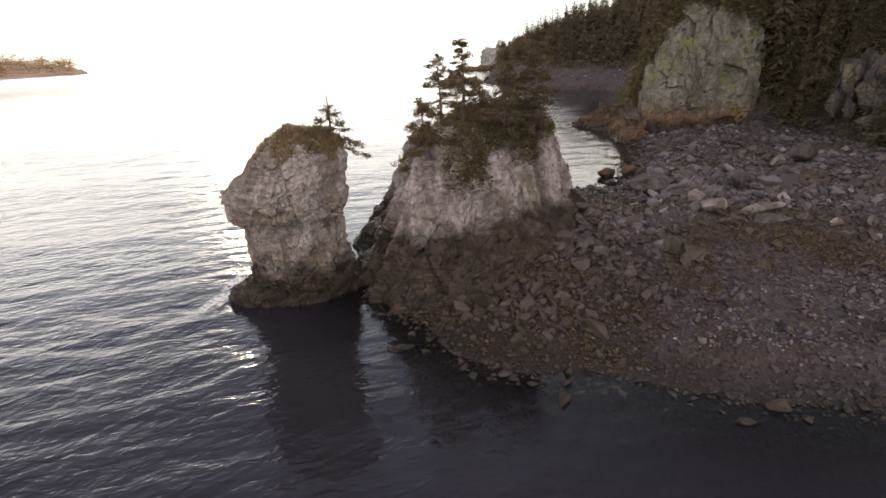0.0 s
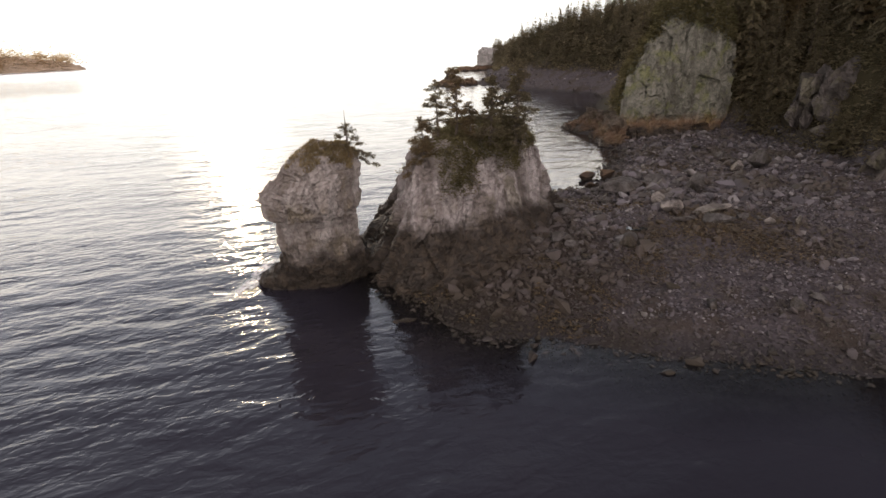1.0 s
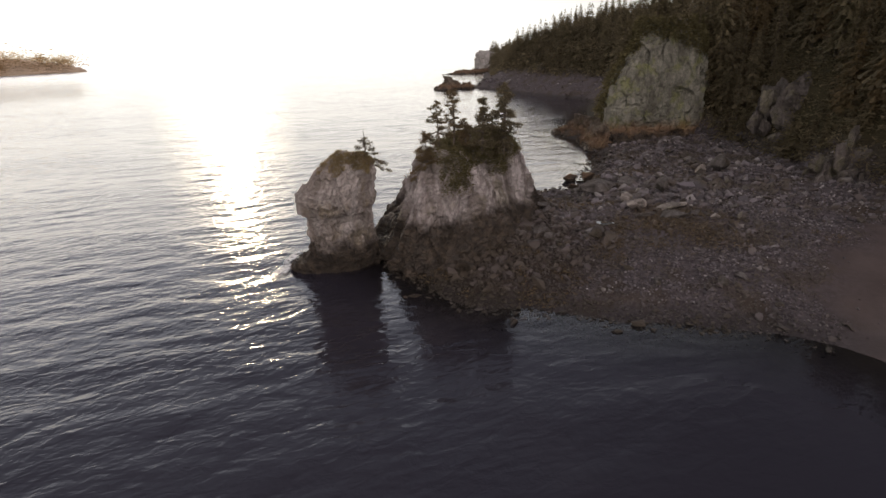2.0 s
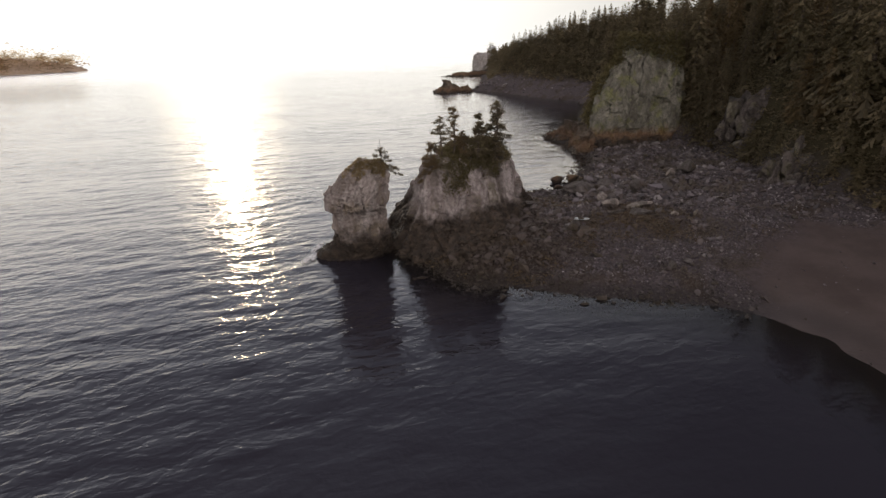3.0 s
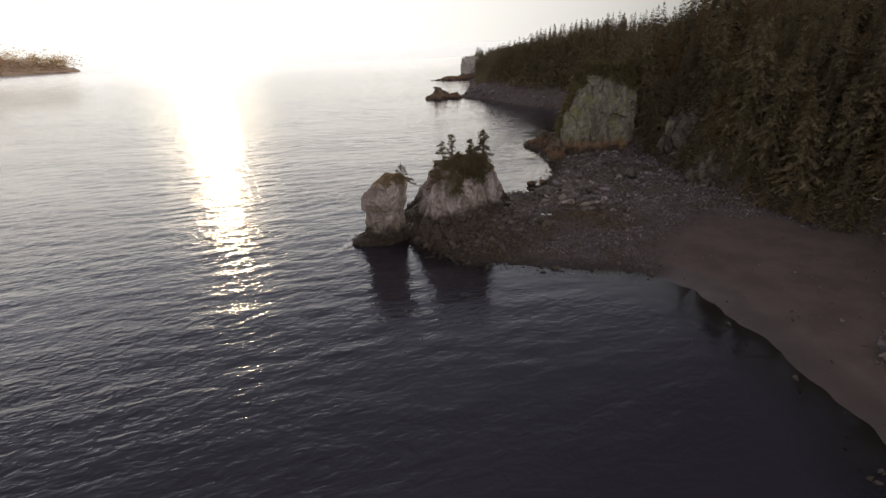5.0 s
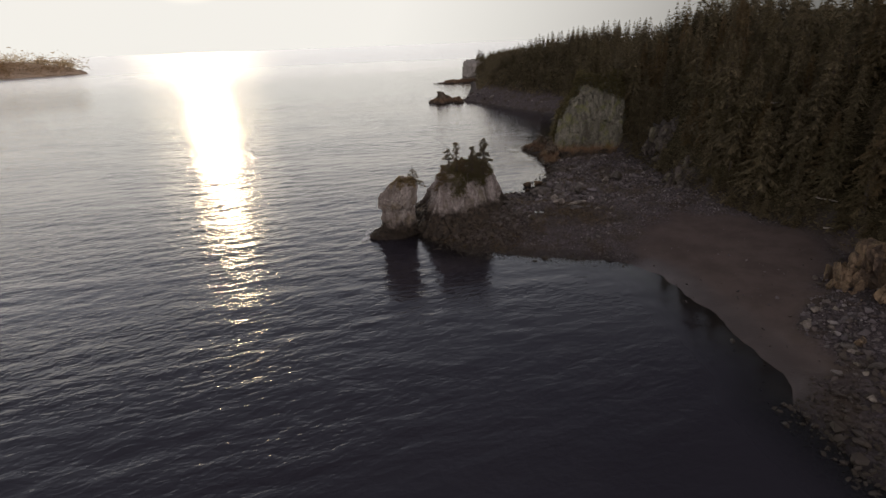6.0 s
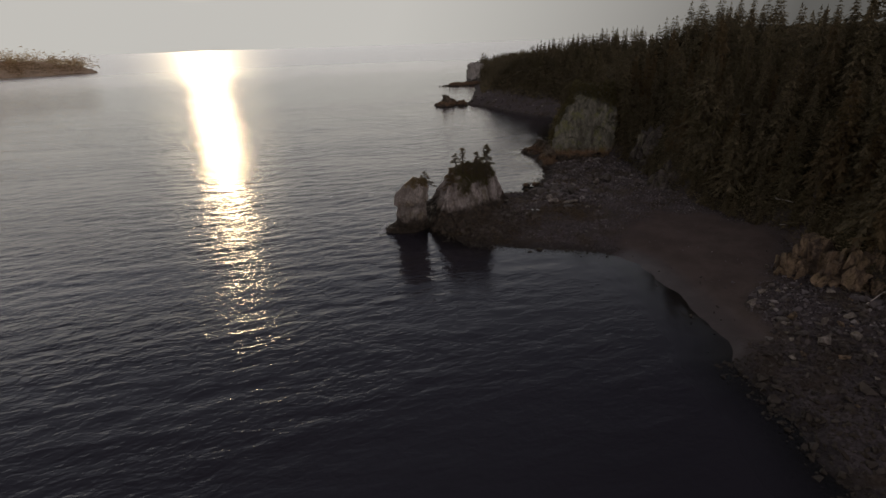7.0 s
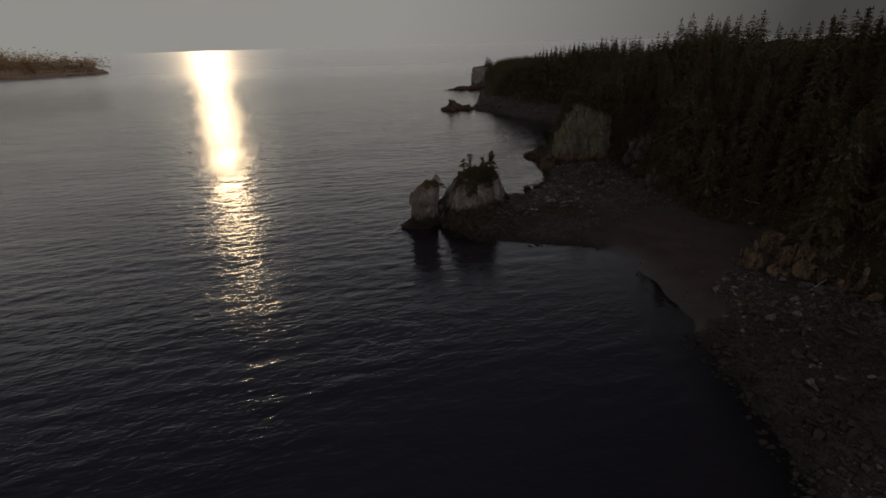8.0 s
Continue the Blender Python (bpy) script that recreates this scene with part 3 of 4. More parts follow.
    for x, y, foot, long, wide, high, turn, lean in blocks:
        for k in range(5):
            a, d = g.uniform(2.2, 5.6), g.uniform(0.5, 0.8)
            small.append((x + d * long * math.cos(a), y + d * wide * math.sin(a), foot + g.uniform(-0.2, 0.45) * high, long * g.uniform(0.4, 0.75), wide * g.uniform(0.16, 0.34), high * g.uniform(0.4, 0.8), turn + g.uniform(-25, 25), lean + g.uniform(-6, 14)))
    for x, y, foot, long, wide, high, turn, lean in list(blocks) + small:
        bm = bmesh.new()
        p = g.uniform(-0.5, 0.5, (18, 3))
        p[:, :2] *= 1.0 - 0.3 * (p[:, 2:] + 0.5) * g.uniform(0.5, 1.1)
        for q in p:
            bm.verts.new(q * (1.45 * long, 1.4 * wide, 0.8 * high))
        hull = bmesh.ops.convex_hull(bm, input=bm.verts)
        bmesh.ops.delete(bm, geom=[v for v in hull["geom_interior"] if isinstance(v, bmesh.types.BMVert)], context="VERTS")
        bmesh.ops.dissolve_limit(bm, angle_limit=0.12, verts=bm.verts, edges=bm.edges)
        bmesh.ops.bevel(bm, geom=list(bm.edges), offset=0.05, segments=1, affect="EDGES", clamp_overlap=True)
        bmesh.ops.triangulate(bm, faces=bm.faces)
        for k in range(3):
            bmesh.ops.subdivide_edges(bm, edges=[e for e in bm.edges if e.calc_length() > 1.3 / (1 + k)], cuts=1)
            bmesh.ops.triangulate(bm, faces=bm.faces)
        m = pose(x, y, foot + high * 0.33, 0, lean * 1.3, turn)
        co = np.array([(m @ v.co)[:] for v in bm.verts])
        mid = co.mean(0)
        away = co - mid
        away /= np.linalg.norm(away, axis=1)[:, None] + 1e-9
        push = 0.20 * facets(co * (1, 1, 0.5) + seed, 1.2) + 0.12 * facets(co * (1, 1, 0.7) + seed, 0.5, 5) + 0.08 * fbm(co + seed, 0.9, 3)
        co = co + away * push[:, None]
        for v, c in zip(bm.verts, co):
            v.co = c
        me = bpy.data.meshes.new("block")
        bm.to_mesh(me)
        bm.free()
        out.from_mesh(me)
        bpy.data.meshes.remove(me)
    me = bpy.data.meshes.new("crag")
    out.to_mesh(me)
    out.free()
    me.materials.append(material)
    return me


for label, blocks, material, seed in (
        ("small warm sunlit crag at the beach's end", ((52.4, 10.2, 0.6, 3.2, 2.4, 4.6, 20, 12), (53.8, 11.6, 0.8, 3.4, 2.4, 6.0, 50, 14), (54.6, 9.6, 0.8, 3.0, 2.6, 5.4, -10, 10), (56.0, 11.0, 1.2, 4.0, 3.0, 8.2, 30, 14),
                                                       (57.8, 12.6, 1.6, 4.0, 3.4, 9.2, 60, 12), (58.2, 9.8, 1.6, 3.6, 3.2, 8.0, 10, 12)), WARM_ROCK, 41),
        ("warm sunlit crag above the boulder beach", ((55.6, 5.4, 0.8, 3.0, 2.6, 4.4, 15, 14), (57.2, 6.6, 1.0, 3.6, 2.4, 7.0, 40, 16), (58.0, 3.8, 1.0, 3.2, 2.8, 6.0, -15, 12), (59.6, 6.0, 1.4, 4.2, 2.8, 9.4, 35, 16),
                                                      (61.6, 4.2, 1.8, 4.0, 3.4, 9.6, 5, 14), (62.6, 7.0, 2.4, 4.4, 3.6, 10.6, 50, 12), (60.2, 1.6, 1.2, 2.8, 2.4, 5.0, 70, 10)), WARM_ROCK, 43),
        ("broken ochre crag under spruce trees", ((61.8, -2.2, 1.2, 3.4, 2.6, 5.0, 20, 14), (63.8, -3.6, 1.4, 3.8, 2.8, 7.2, 45, 16), (65.2, -1.2, 1.8, 4.2, 3.0, 9.0, 10, 14), (66.6, -4.8, 1.8, 4.2, 3.4, 8.4, 60, 12),
                                                  (68.0, -7.4, 2.0, 4.0, 3.2, 7.6, 30, 12), (64.6, -6.6, 1.2, 3.0, 2.4, 4.6, -20, 10)), WARM_ROCK, 47),
        ("grey broken crag at the back of the beach", ((51.8, 61.2, 0.8, 3.4, 2.8, 4.6, 10, 12), (53.4, 59.8, 1.0, 3.4, 2.8, 5.6, 40, 12), (53.6, 62.6, 1.0, 3.8, 3.0, 7.6, -20, 14), (55.4, 61.0, 1.4, 4.0, 3.2, 9.0, 25, 12),
                                                       (56.4, 64.0, 1.8, 4.4, 3.6, 9.6, 60, 10), (57.6, 60.0, 1.8, 3.8, 3.2, 7.6, 0, 10)), CRAG_GREY, 53),
        ("pale bare bluff among the trees", ((58.6, 82.0, 5.0, 5.6, 5.4, 8.0, 10, 14), (59.4, 85.4, 6.0, 5.4, 5.0, 9.0, 40, 14), (61.4, 83.6, 8.0, 6.0, 5.6, 10.6, 70, 16), (62.4, 80.6, 7.0, 5.6, 5.0, 9.0, 20, 12)), CRAG_GREY, 59)):
    thing("rock_crag", label, "crag", me=crag_mesh(blocks, material, seed))

# the far headland's pale cliff, its reef and the skerries off its point
me, _ = rock_mass("far_cliff", [(-1, oval(43, 66, 484, 552, 3.2, -8)), (6, oval(44, 66, 486, 551, 3.2, -8)), (12.5, oval(45, 66, 488, 550, 3.2, -8)), (14.5, oval(48, 64, 492, 546, 2.6, -8))], FAR_PALE, 1.6, 90, 30, 61, 0, 4.0)
thing("far_cliff", "distant pale block-like sea cliff at the headland's point", "cliff", me=me)
me, _ = rock_mass("reef", [(-1, oval(10, 46, 420, 436, 2.0, 4)), (0.8, oval(16, 46, 422, 434, 2.0, 4)), (2.2, oval(24, 46, 424, 432, 2.0, 4)), (3.0, oval(34, 45, 426, 431, 2.0, 4))], DARK_ROCK, 1.1, 80, 24, 67, 0, 2.0)
thing("reef", "low dark reef off the headland", "reef", me=me)
for label, rings, seed in (
        ("jagged dark skerry off the headland", [(-1, oval(1.8, 16, 271, 288, 2.0)), (1.2, oval(3.4, 14.5, 273, 286, 2.0)), (3.2, oval(6.6, 12.8, 275, 284, 2.0)), (5.6, oval(8.6, 11.2, 277.5, 281, 2.0))], 71),
        ("small dark skerry beside a larger one", [(-1, oval(15.4, 23, 274, 283, 2.0)), (1.2, oval(16.4, 21.8, 275, 282, 2.0)), (3.0, oval(17.6, 19.8, 276.5, 280, 2.0))], 73)):
    me, _ = rock_mass("skerry", rings, DARK_ROCK, 1.2, 60, 24, seed, 0.5, 1.5)
    thing("skerry", label, "skerry", group="skerries off the headland", me=me)

# distant wooded island on the horizon
FAR_BASE = [(-596, 985), (-640, 940), (-720, 872), (-900, 750), (-1150, 620), (-1220, 760), (-900, 975), (-720, 1030)]


def shrink(outline, share, towards):
    return [(towards[0] + (x - towards[0]) * share, towards[1] + (y - towards[1]) * share) for x, y in outline]


me, far_skin = rock_mass("far_island", [(-2, FAR_BASE), (7, shrink(FAR_BASE, 0.97, (-850, 850))), (14, shrink(FAR_BASE, 0.9, (-870, 840))), (26, shrink(FAR_BASE, 0.66, (-960, 800))), (36, shrink(FAR_BASE, 0.5, (-980, 790))), (42, shrink(FAR_BASE, 0.25, (-1000, 790)))], HAZED_ISLE_ROCK, 3.0, 160, 36, 79, 0, 12.0)
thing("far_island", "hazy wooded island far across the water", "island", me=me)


# ---- foam where the swell breaks on the stack ----
def foam_material():
    m = Nodes("foam")
    n = m.noise(1.6, 6, 0.75, None, 1.5)
    edge = m.attr("edge")
    m.finish((0.75, 0.76, 0.77), 0.6)
    t = m.node("BsdfTransparent")
    cover = m.math("MULTIPLY", m.step(n, 0.40, 0.54), edge)
    mixed = m.node("MixShader", {0: cover, 1: t.outputs[0], 2: m.bsdf.outputs[0]})
    m.l.new(mixed.outputs[0], m.out.inputs[0])
    return m.mat


FOAM = foam_material()


def foam(label, x, y, long, wide, turn):
    a = np.linspace(0, 2 * math.pi, 40, endpoint=False)
    rings = [(0.0, 1.0), (0.35, 1.0), (0.7, 0.8), (1.0, 0.0)]
    v = np.concatenate([np.stack([r * long * np.cos(a), r * wide * np.sin(a), np.full(40, 0.0)], 1) for r, _ in rings])
    i = np.arange(160).reshape(4, 40)
    nx = np.roll(i, -1, 1)
    me = mesh_of("foam", v, np.stack([i[:-1], i[1:], nx[1:], nx[:-1]], -1).reshape(-1, 4), FOAM, flat=False)
    attribute(me, "edge", np.repeat([e for _, e in rings], 40))
    tagged(new("foam", me), label, "foam", kind="stuff").matrix_basis = pose(x, y, 0.16, 0, 0, turn)


foam("white foam washing the sea stack's foot", -16.4, 45.0, 2.2, 0.9, 75)
foam("thin foam line along the sea stack's seaward side", -16.3, 48.6, 2.4, 0.6, 80)
foam("foam in the gap between stack and islet", -6.9, 51.5, 1.2, 0.5, 50)

# ---- trees ----
def spruce_crown(seed, height, radius, whorls, per, segs, ragged=0.35, taper=0.85, tufts=0):
    """Drooping whorls of feathered branches, as loose triangles."""
    g = np.random.default_rng(seed)
    tri = []
    for w in range(whorls):
        u = (w + g.uniform(-0.3, 0.3)) / whorls
        zb = height * (0.10 + 0.88 * u)
        reach = radius * (1 - u) ** taper * g.uniform(1 - ragged, 1.1) + 0.12
        a0 = g.uniform(0, 6.3)
        for k in range(per):
            if g.uniform() < 0.12:
                continue
            a = a0 + 6.283 * k / per + g.uniform(-0.35, 0.35)
            length = reach * g.uniform(0.65, 1.15)
            out, side = np.array([math.cos(a), math.sin(a), 0]), np.array([-math.sin(a), math.cos(a), 0])
            lift, droop = g.uniform(-0.15, 0.15), g.uniform(0.25, 0.55)

            def along(s):
                return out * length * s + np.array([0, 0, zb + lift * length * s - droop * length * s * s])

            for q in range(segs):
                s0, s1 = q / segs, (q + 1.15) / segs
                wide = length * 0.24 * (1 - 0.75 * s0) * g.uniform(0.5, 1.5) + 0.06
                for sign in (-1, 1):
                    tip = along(min(1.0, (s0 + s1) / 2 + 0.18)) + side * sign * wide - np.array([0, 0, wide * g.uniform(0.15, 0.7)])
                    tri.append((along(s0), along(min(s1, 1.05)), tip))
                for q2 in range(tufts):
                    c = along(g.uniform(s0, min(s1, 1.0))) + side * g.normal() * wide * 0.7 + np.array([0, 0, g.normal() * 0.10 - 0.06])
                    e = g.normal(size=(3, 3)) * (0.13, 0.13, 0.08)
                    tri.append((c + e[0], c + e[1], c + e[2]))
    for k in range(6):
        a = g.uniform(0, 6.3)
        tri.append((np.array([0, 0, height]), np.array([0.1 * math.cos(a), 0.1 * math.sin(a), height * 0.93]), np.array([0.22 * math.cos(a + 0.8), 0.22 * math.sin(a + 0.8), height * 0.91])))
    return np.array(tri).reshape(-1, 3)


def tube(points, radii, sides=7):
    """A tapered round limb along the given points."""
    p, rings = np.array(points, float), []
    for k in range(len(p)):
        d = p[min(k + 1, len(p) - 1)] - p[max(k - 1, 0)]
        d = d / (np.linalg.norm(d) + 1e-9)
        a = np.cross(d, (0.3, 0.9, 0.2))
        a /= np.linalg.norm(a)
        b = np.cross(d, a)
        t = np.linspace(0, 2 * math.pi, sides, endpoint=False)[:, None]
        rings.append(p[k] + radii[k] * (np.cos(t) * a + np.sin(t) * b))
    i = np.arange(len(p) * sides).reshape(len(p), sides)
    n = np.roll(i, -1, 1)
    return np.concatenate(rings), np.stack([i[:-1], n[:-1], n[1:], i[1:]], -1).reshape(-1, 4)


def soup(name, points, material):
    return mesh_of(name, points, np.arange(len(points)).reshape(-1, 3), material)


def leaf_pad(g, middle, wide, thick, count, size):
    """A pad of small leaf triangles round a place."""
    c = middle + g.normal(size=(count, 3)) * (wide / 2, wide / 2, thick / 2)
    e = g.normal(size=(count, 3, 3)) * (size, size, size * 0.55)
    return (c[:, None, :] + e).reshape(-1, 3)


def needle_clump(g, middle, along, length, count):
    """A tuft of short needle sprays along a twig, ragged beneath and rounded above."""
    along = along / (np.linalg.norm(along) + 1e-9)
    s = g.uniform(-0.5, 0.5, (count, 1))
    c = middle + along * s * length * 1.5 + g.normal(size=(count, 3)) * (0.26 * length, 0.26 * length, 0.11 * length) + np.array([0, 0, 0.04])
    e = g.normal(size=(count, 3, 3)) * (0.056, 0.056, 0.04)
    return (c[:, None, :] + e).reshape(-1, 3)


SPRUCES = []
for k in range(9):
    h = 10.0
    trunk_v, trunk_f = tube([(0, 0, -0.8), (0.05, 0, 3), (0, 0.06, 7), (0, 0, 9.8)], [0.24, 0.18, 0.10, 0.02])
    SPRUCES.append((mesh_of("spruce_trunk", trunk_v, trunk_f, BARK, flat=False),
                    soup("spruce_crown", spruce_crown(100 + k, h, 1.9 + 0.3 * (k % 4), 21 + k % 4, 9, 5, 0.5, 0.78, 2), NEEDLES)))
LITE = [spruce_crown(200 + k, 10.0, 2.6 + 0.4 * (k % 3), 16, 7, 2, 0.5, 0.75, 1) for k in range(7)]


def scatter(x0, x1, y0, y1, spacing, g):
    nx, ny = int((x1 - x0) / spacing), int((y1 - y0) / spacing)
    ix, iy = np.meshgrid(np.arange(nx), np.arange(ny))
    x = x0 + (ix.ravel() + g.uniform(0, 1, nx * ny)) * spacing
    y = y0 + (iy.ravel() + g.uniform(0, 1, nx * ny)) * spacing
    return x, y


def cliff_top(x, y, z):
    """Ground level with the tops of the cliff and crags taken in."""
    on = inside_distance(x, y, [(42, 107), (48, 105), (53, 104.6), (57, 108), (57, 120), (48, 122), (43, 115)])
    return np.where(on > 0, np.maximum(z, 21.5), z)


g = np.random.default_rng(21)
tx, ty = scatter(40, 120, -75, 118, 3.9, g)
tz, _, t_wood, _ = land_height(tx, ty)
tz = cliff_top(tx, ty, tz)
keep = (t_wood > 1.2) & (t_wood < 42) & ~((tx < 64) & (ty > -14) & (ty < 16) & (t_wood < 2.2)) & ~((ty > 77) & (ty < 89) & (t_wood < 7)) & ~((ty > 56) & (ty < 68) & (t_wood < 4))
tx, ty, tz, t_wood = tx[keep], ty[keep], tz[keep], t_wood[keep]
order = np.argsort(t_wood + 0.15 * np.abs(ty - 30))
single, joined = order[:280], order[280:]
for k in single:
    trunk_me, crown_me = SPRUCES[int(g.integers(len(SPRUCES)))]
    size = float(np.clip(np.exp(g.normal(0.18, 0.33)), 0.55, 2.0)) if t_wood[k] < 10 else float(np.clip(np.exp(g.normal(0.05, 0.22)), 0.7, 1.5))
    spin = pose(tx[k], ty[k], tz[k], g.uniform(-3, 3), g.uniform(-4, 4), g.uniform(0, 360)) @ Matrix.Diagonal((size * g.uniform(0.85, 1.15), size * g.uniform(0.85, 1.15), size, 1))
    tree = thing("spruce_tree", "dark green spruce on the wooded slope", "spruce tree", group="spruces on the slope", at=spin)
    part("trunk", trunk_me, tree)
    part("crown", crown_me, tree)


for x, y, high, broad in ((61, 63.5, 19, 1.15), (64.5, 66.5, 15, 1.0), (60.5, 50.5, 10, 1.2), (63, 54.5, 9, 1.1), (65.5, 47.5, 13, 1.1), (68, 41, 16, 1.05), (64.5, 33, 11, 1.2),
                          (69, 27, 14, 1.1), (66, 19, 10, 1.2), (72, 12, 15, 1.1), (70, 3, 12, 1.15), (58.5, 69, 8, 1.1), (59.5, 95, 12, 1.0), (61, 90, 9, 1.1)):
    trunk_me, crown_me = SPRUCES[int(g.integers(len(SPRUCES)))]
    at = pose(x, y, float(land_height([x], [y])[0][0]) - 0.2, g.uniform(-3, 3), g.uniform(-3, 3), g.uniform(0, 360)) @ Matrix.Diagonal((high / 10 * broad, high / 10 * broad, high / 10, 1))
    tree = thing("spruce_tree", "large full spruce standing proud at the edge of the woods", "spruce tree", group="spruces on the slope", at=at)
    part("trunk", trunk_me, tree)
    part("crown", crown_me, tree)


def joined_woods(name, label, x, y, z, low, high, g):
    bits = []
    for a, b, c in zip(x, y, z):
        v = LITE[int(g.integers(len(LITE)))]
        s, t = g.uniform(low, high), g.uniform(0, 6.3)
        w = s * g.uniform(0.85, 1.5)
        bits.append(np.stack([a + w * (v[:, 0] * math.cos(t) - v[:, 1] * math.sin(t)), b + w * (v[:, 0] * math.sin(t) + v[:, 1] * math.cos(t)), c - 0.5 + s * v[:, 2]], 1))
    tagged(new(name, soup(name, np.concatenate(bits), NEEDLES)), label, "woods", kind="stuff")


ex, ey = scatter(44, 80, -75, 112, 2.3, g)
ez, _, e_wood, _ = land_height(ex, ey)
keep = (e_wood > -0.4) & (e_wood < 7) & ~((ex < 66) & (ey > -12) & (ey < 15) & (e_wood < 3)) & ~((ey > 77) & (ey < 89) & (e_wood < 6)) & ~((ey > 57) & (ey < 68) & (e_wood < 3))
joined_woods("thicket", "thicket of young spruce along the foot of the woods", ex[keep], ey[keep], ez[keep], 0.22, 0.62, g)
joined_woods("hill_woods", "dense dark spruce woods over the hill", tx[joined], ty[joined], tz[joined], 0.7, 1.3, g)
tx, ty = scatter(34, 150, 118, 330, 4.1, g)
tz, _, t_wood, _ = land_height(tx, ty)
tz = cliff_top(tx, ty, tz)
keep = (t_wood > 1.5) & (t_wood < 62)
joined_woods("bay_woods", "dark spruce woods behind the bay", tx[keep], ty[keep], tz[keep], 0.5, 1.35, g)
tx, ty = scatter(34, 190, 330, 660, 5.6, g)
tz, _, t_wood, _ = land_height(tx, ty)
keep = (t_wood > 2) & (t_wood < 55)
joined_woods("headland_woods", "dark spruce woods along the far headland", tx[keep], ty[keep], np.where(inside_distance(tx, ty, oval(46, 65, 489, 549, 3, -8)) > 0, np.maximum(tz, 13.5), tz)[keep], 0.7, 1.25, g)

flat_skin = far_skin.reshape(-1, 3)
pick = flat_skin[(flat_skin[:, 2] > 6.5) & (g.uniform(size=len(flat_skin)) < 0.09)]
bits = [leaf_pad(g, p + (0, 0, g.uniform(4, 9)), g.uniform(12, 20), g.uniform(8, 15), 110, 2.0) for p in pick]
tagged(new("island_woods", soup("island_woods", np.concatenate(bits), HAZED_LEAVES)), "hazy round-topped woods on the far island", "woods", kind="stuff")


def wind_tree(name, label, foot, top, limbs, g, bare_top=0.0, spread=1.0):
    """A wind-bent conifer: a leaning trunk, uneven limbs and flat pads of needles with gaps between.
    limbs: (share of the height, bearing in degrees, length, drop)."""
    foot, top = np.array(foot, float), np.array(top, float)
    h = top[2] - foot[2]
    tree = thing(name, label, "conifer tree", at=pose(*foot))
    lean = top - foot
    spine = [lean * s + np.array([0.06 * h * math.sin(3 * s), 0.04 * h * math.sin(4 * s + 1), 0]) * s * (1 - s) * 4 * 0.3 for s in np.linspace(-0.06, 1, 8)]
    v, f = tube(spine, np.interp(np.linspace(0, 1, 8), [0, 1], [0.022 * h + 0.04, 0.012]))
    part("trunk", mesh_of("trunk", v, f, BARK, flat=False), tree)
    pads = []
    for share, bearing, length, drop in limbs:
        a = radians(bearing)
        root = lean * share
        tip = root + np.array([math.cos(a) * length, math.sin(a) * length, -drop])
        mid = (root + tip) / 2 + np.array([0, 0, -0.10 * length])
        v, f = tube([root, mid, tip], [0.010 * h * (1.2 - share) + 0.015, 0.02, 0.008], 5)
        part("limb", mesh_of("limb", v, f, BARK, flat=False), tree)
        along, side = np.array([math.cos(a), math.sin(a), -drop / max(length, 0.3)]), np.array([-math.sin(a), math.cos(a), 0])
        for q in range(int(4 + 4.5 * length)):
            s = g.uniform(0.35, 1.05) ** 0.8
            c = root * (1 - s) ** 2 + 2 * mid * s * (1 - s) + tip * s * s
            fan = 0.30 * spread * length ** 0.6 * (1.15 - 0.55 * s)
            c = c + side * g.normal() * fan * 0.8 + np.array([0, 0, g.normal() * 0.10 - 0.10 * s * s * length])
            pads.append(needle_clump(g, c, along + side * g.normal() * 0.5, 0.34 * spread * g.uniform(0.6, 1.25), 30))
    for s in np.linspace(0.5, 1 - bare_top, 9):
        pads.append(needle_clump(g, lean * s, np.array([g.normal(), g.normal(), 0.6]), 0.2 * (1.5 - s), 26))
    part("crown", soup("crown", np.concatenate(pads), NEEDLES), tree)
    return tree


def tiers(g, low, high, count, reach, drop=0.3):
    """Limbs in uneven tiers with gaps between, as the wind leaves them."""
    out = []
    for k in range(count):
        s = low + (high - low) * (k + g.uniform(-0.35, 0.35)) / (count - 1)
        wide = reach * (1.2 - 0.95 * s) * g.uniform(0.65, 1.2)
        a0 = g.uniform(0, 360)
        n = int(g.integers(2, 5))
        for q in range(n):
            out.append((min(s + g.uniform(-0.07, 0.07), 0.98), a0 + 360 / n * q + g.uniform(-40, 40), wide * g.uniform(0.35, 1.2), drop * wide * g.uniform(-0.5, 1.3)))
    return out


g = np.random.default_rng(5)
wind_tree("conifer", "tall sparse wind-worn spruce on the islet", (1.9, 49.6, 10.4), (2.0, 50.0, 17.1), tiers(g, 0.38, 0.98, 11, 1.6, 0.15), g)
wind_tree("conifer", "wind-worn spruce with flat tiers on the islet", (0.3, 48.4, 9.4), (0.2, 49.0, 16.2), tiers(g, 0.15, 0.97, 14, 2.1, 0.25), g)
wind_tree("conifer", "low bushy spruce leaning off the islet's shoulder", (-1.0, 46.6, 9.0), (-1.0, 46.8, 13.5), tiers(g, 0.0, 0.95, 16, 2.2, 0.5), g, spread=1.15)
wind_tree("conifer", "narrow spruce in the islet's scrub", (4.8, 48.8, 11.0), (5.0, 48.9, 16.4), tiers(g, 0.1, 0.98, 18, 1.7, 0.3), g)
wind_tree("conifer", "full spruce at the islet's landward side", (7.3, 51.0, 9.8), (7.5, 50.9, 17.6), tiers(g, 0.12, 0.98, 26, 1.95, 0.3), g)
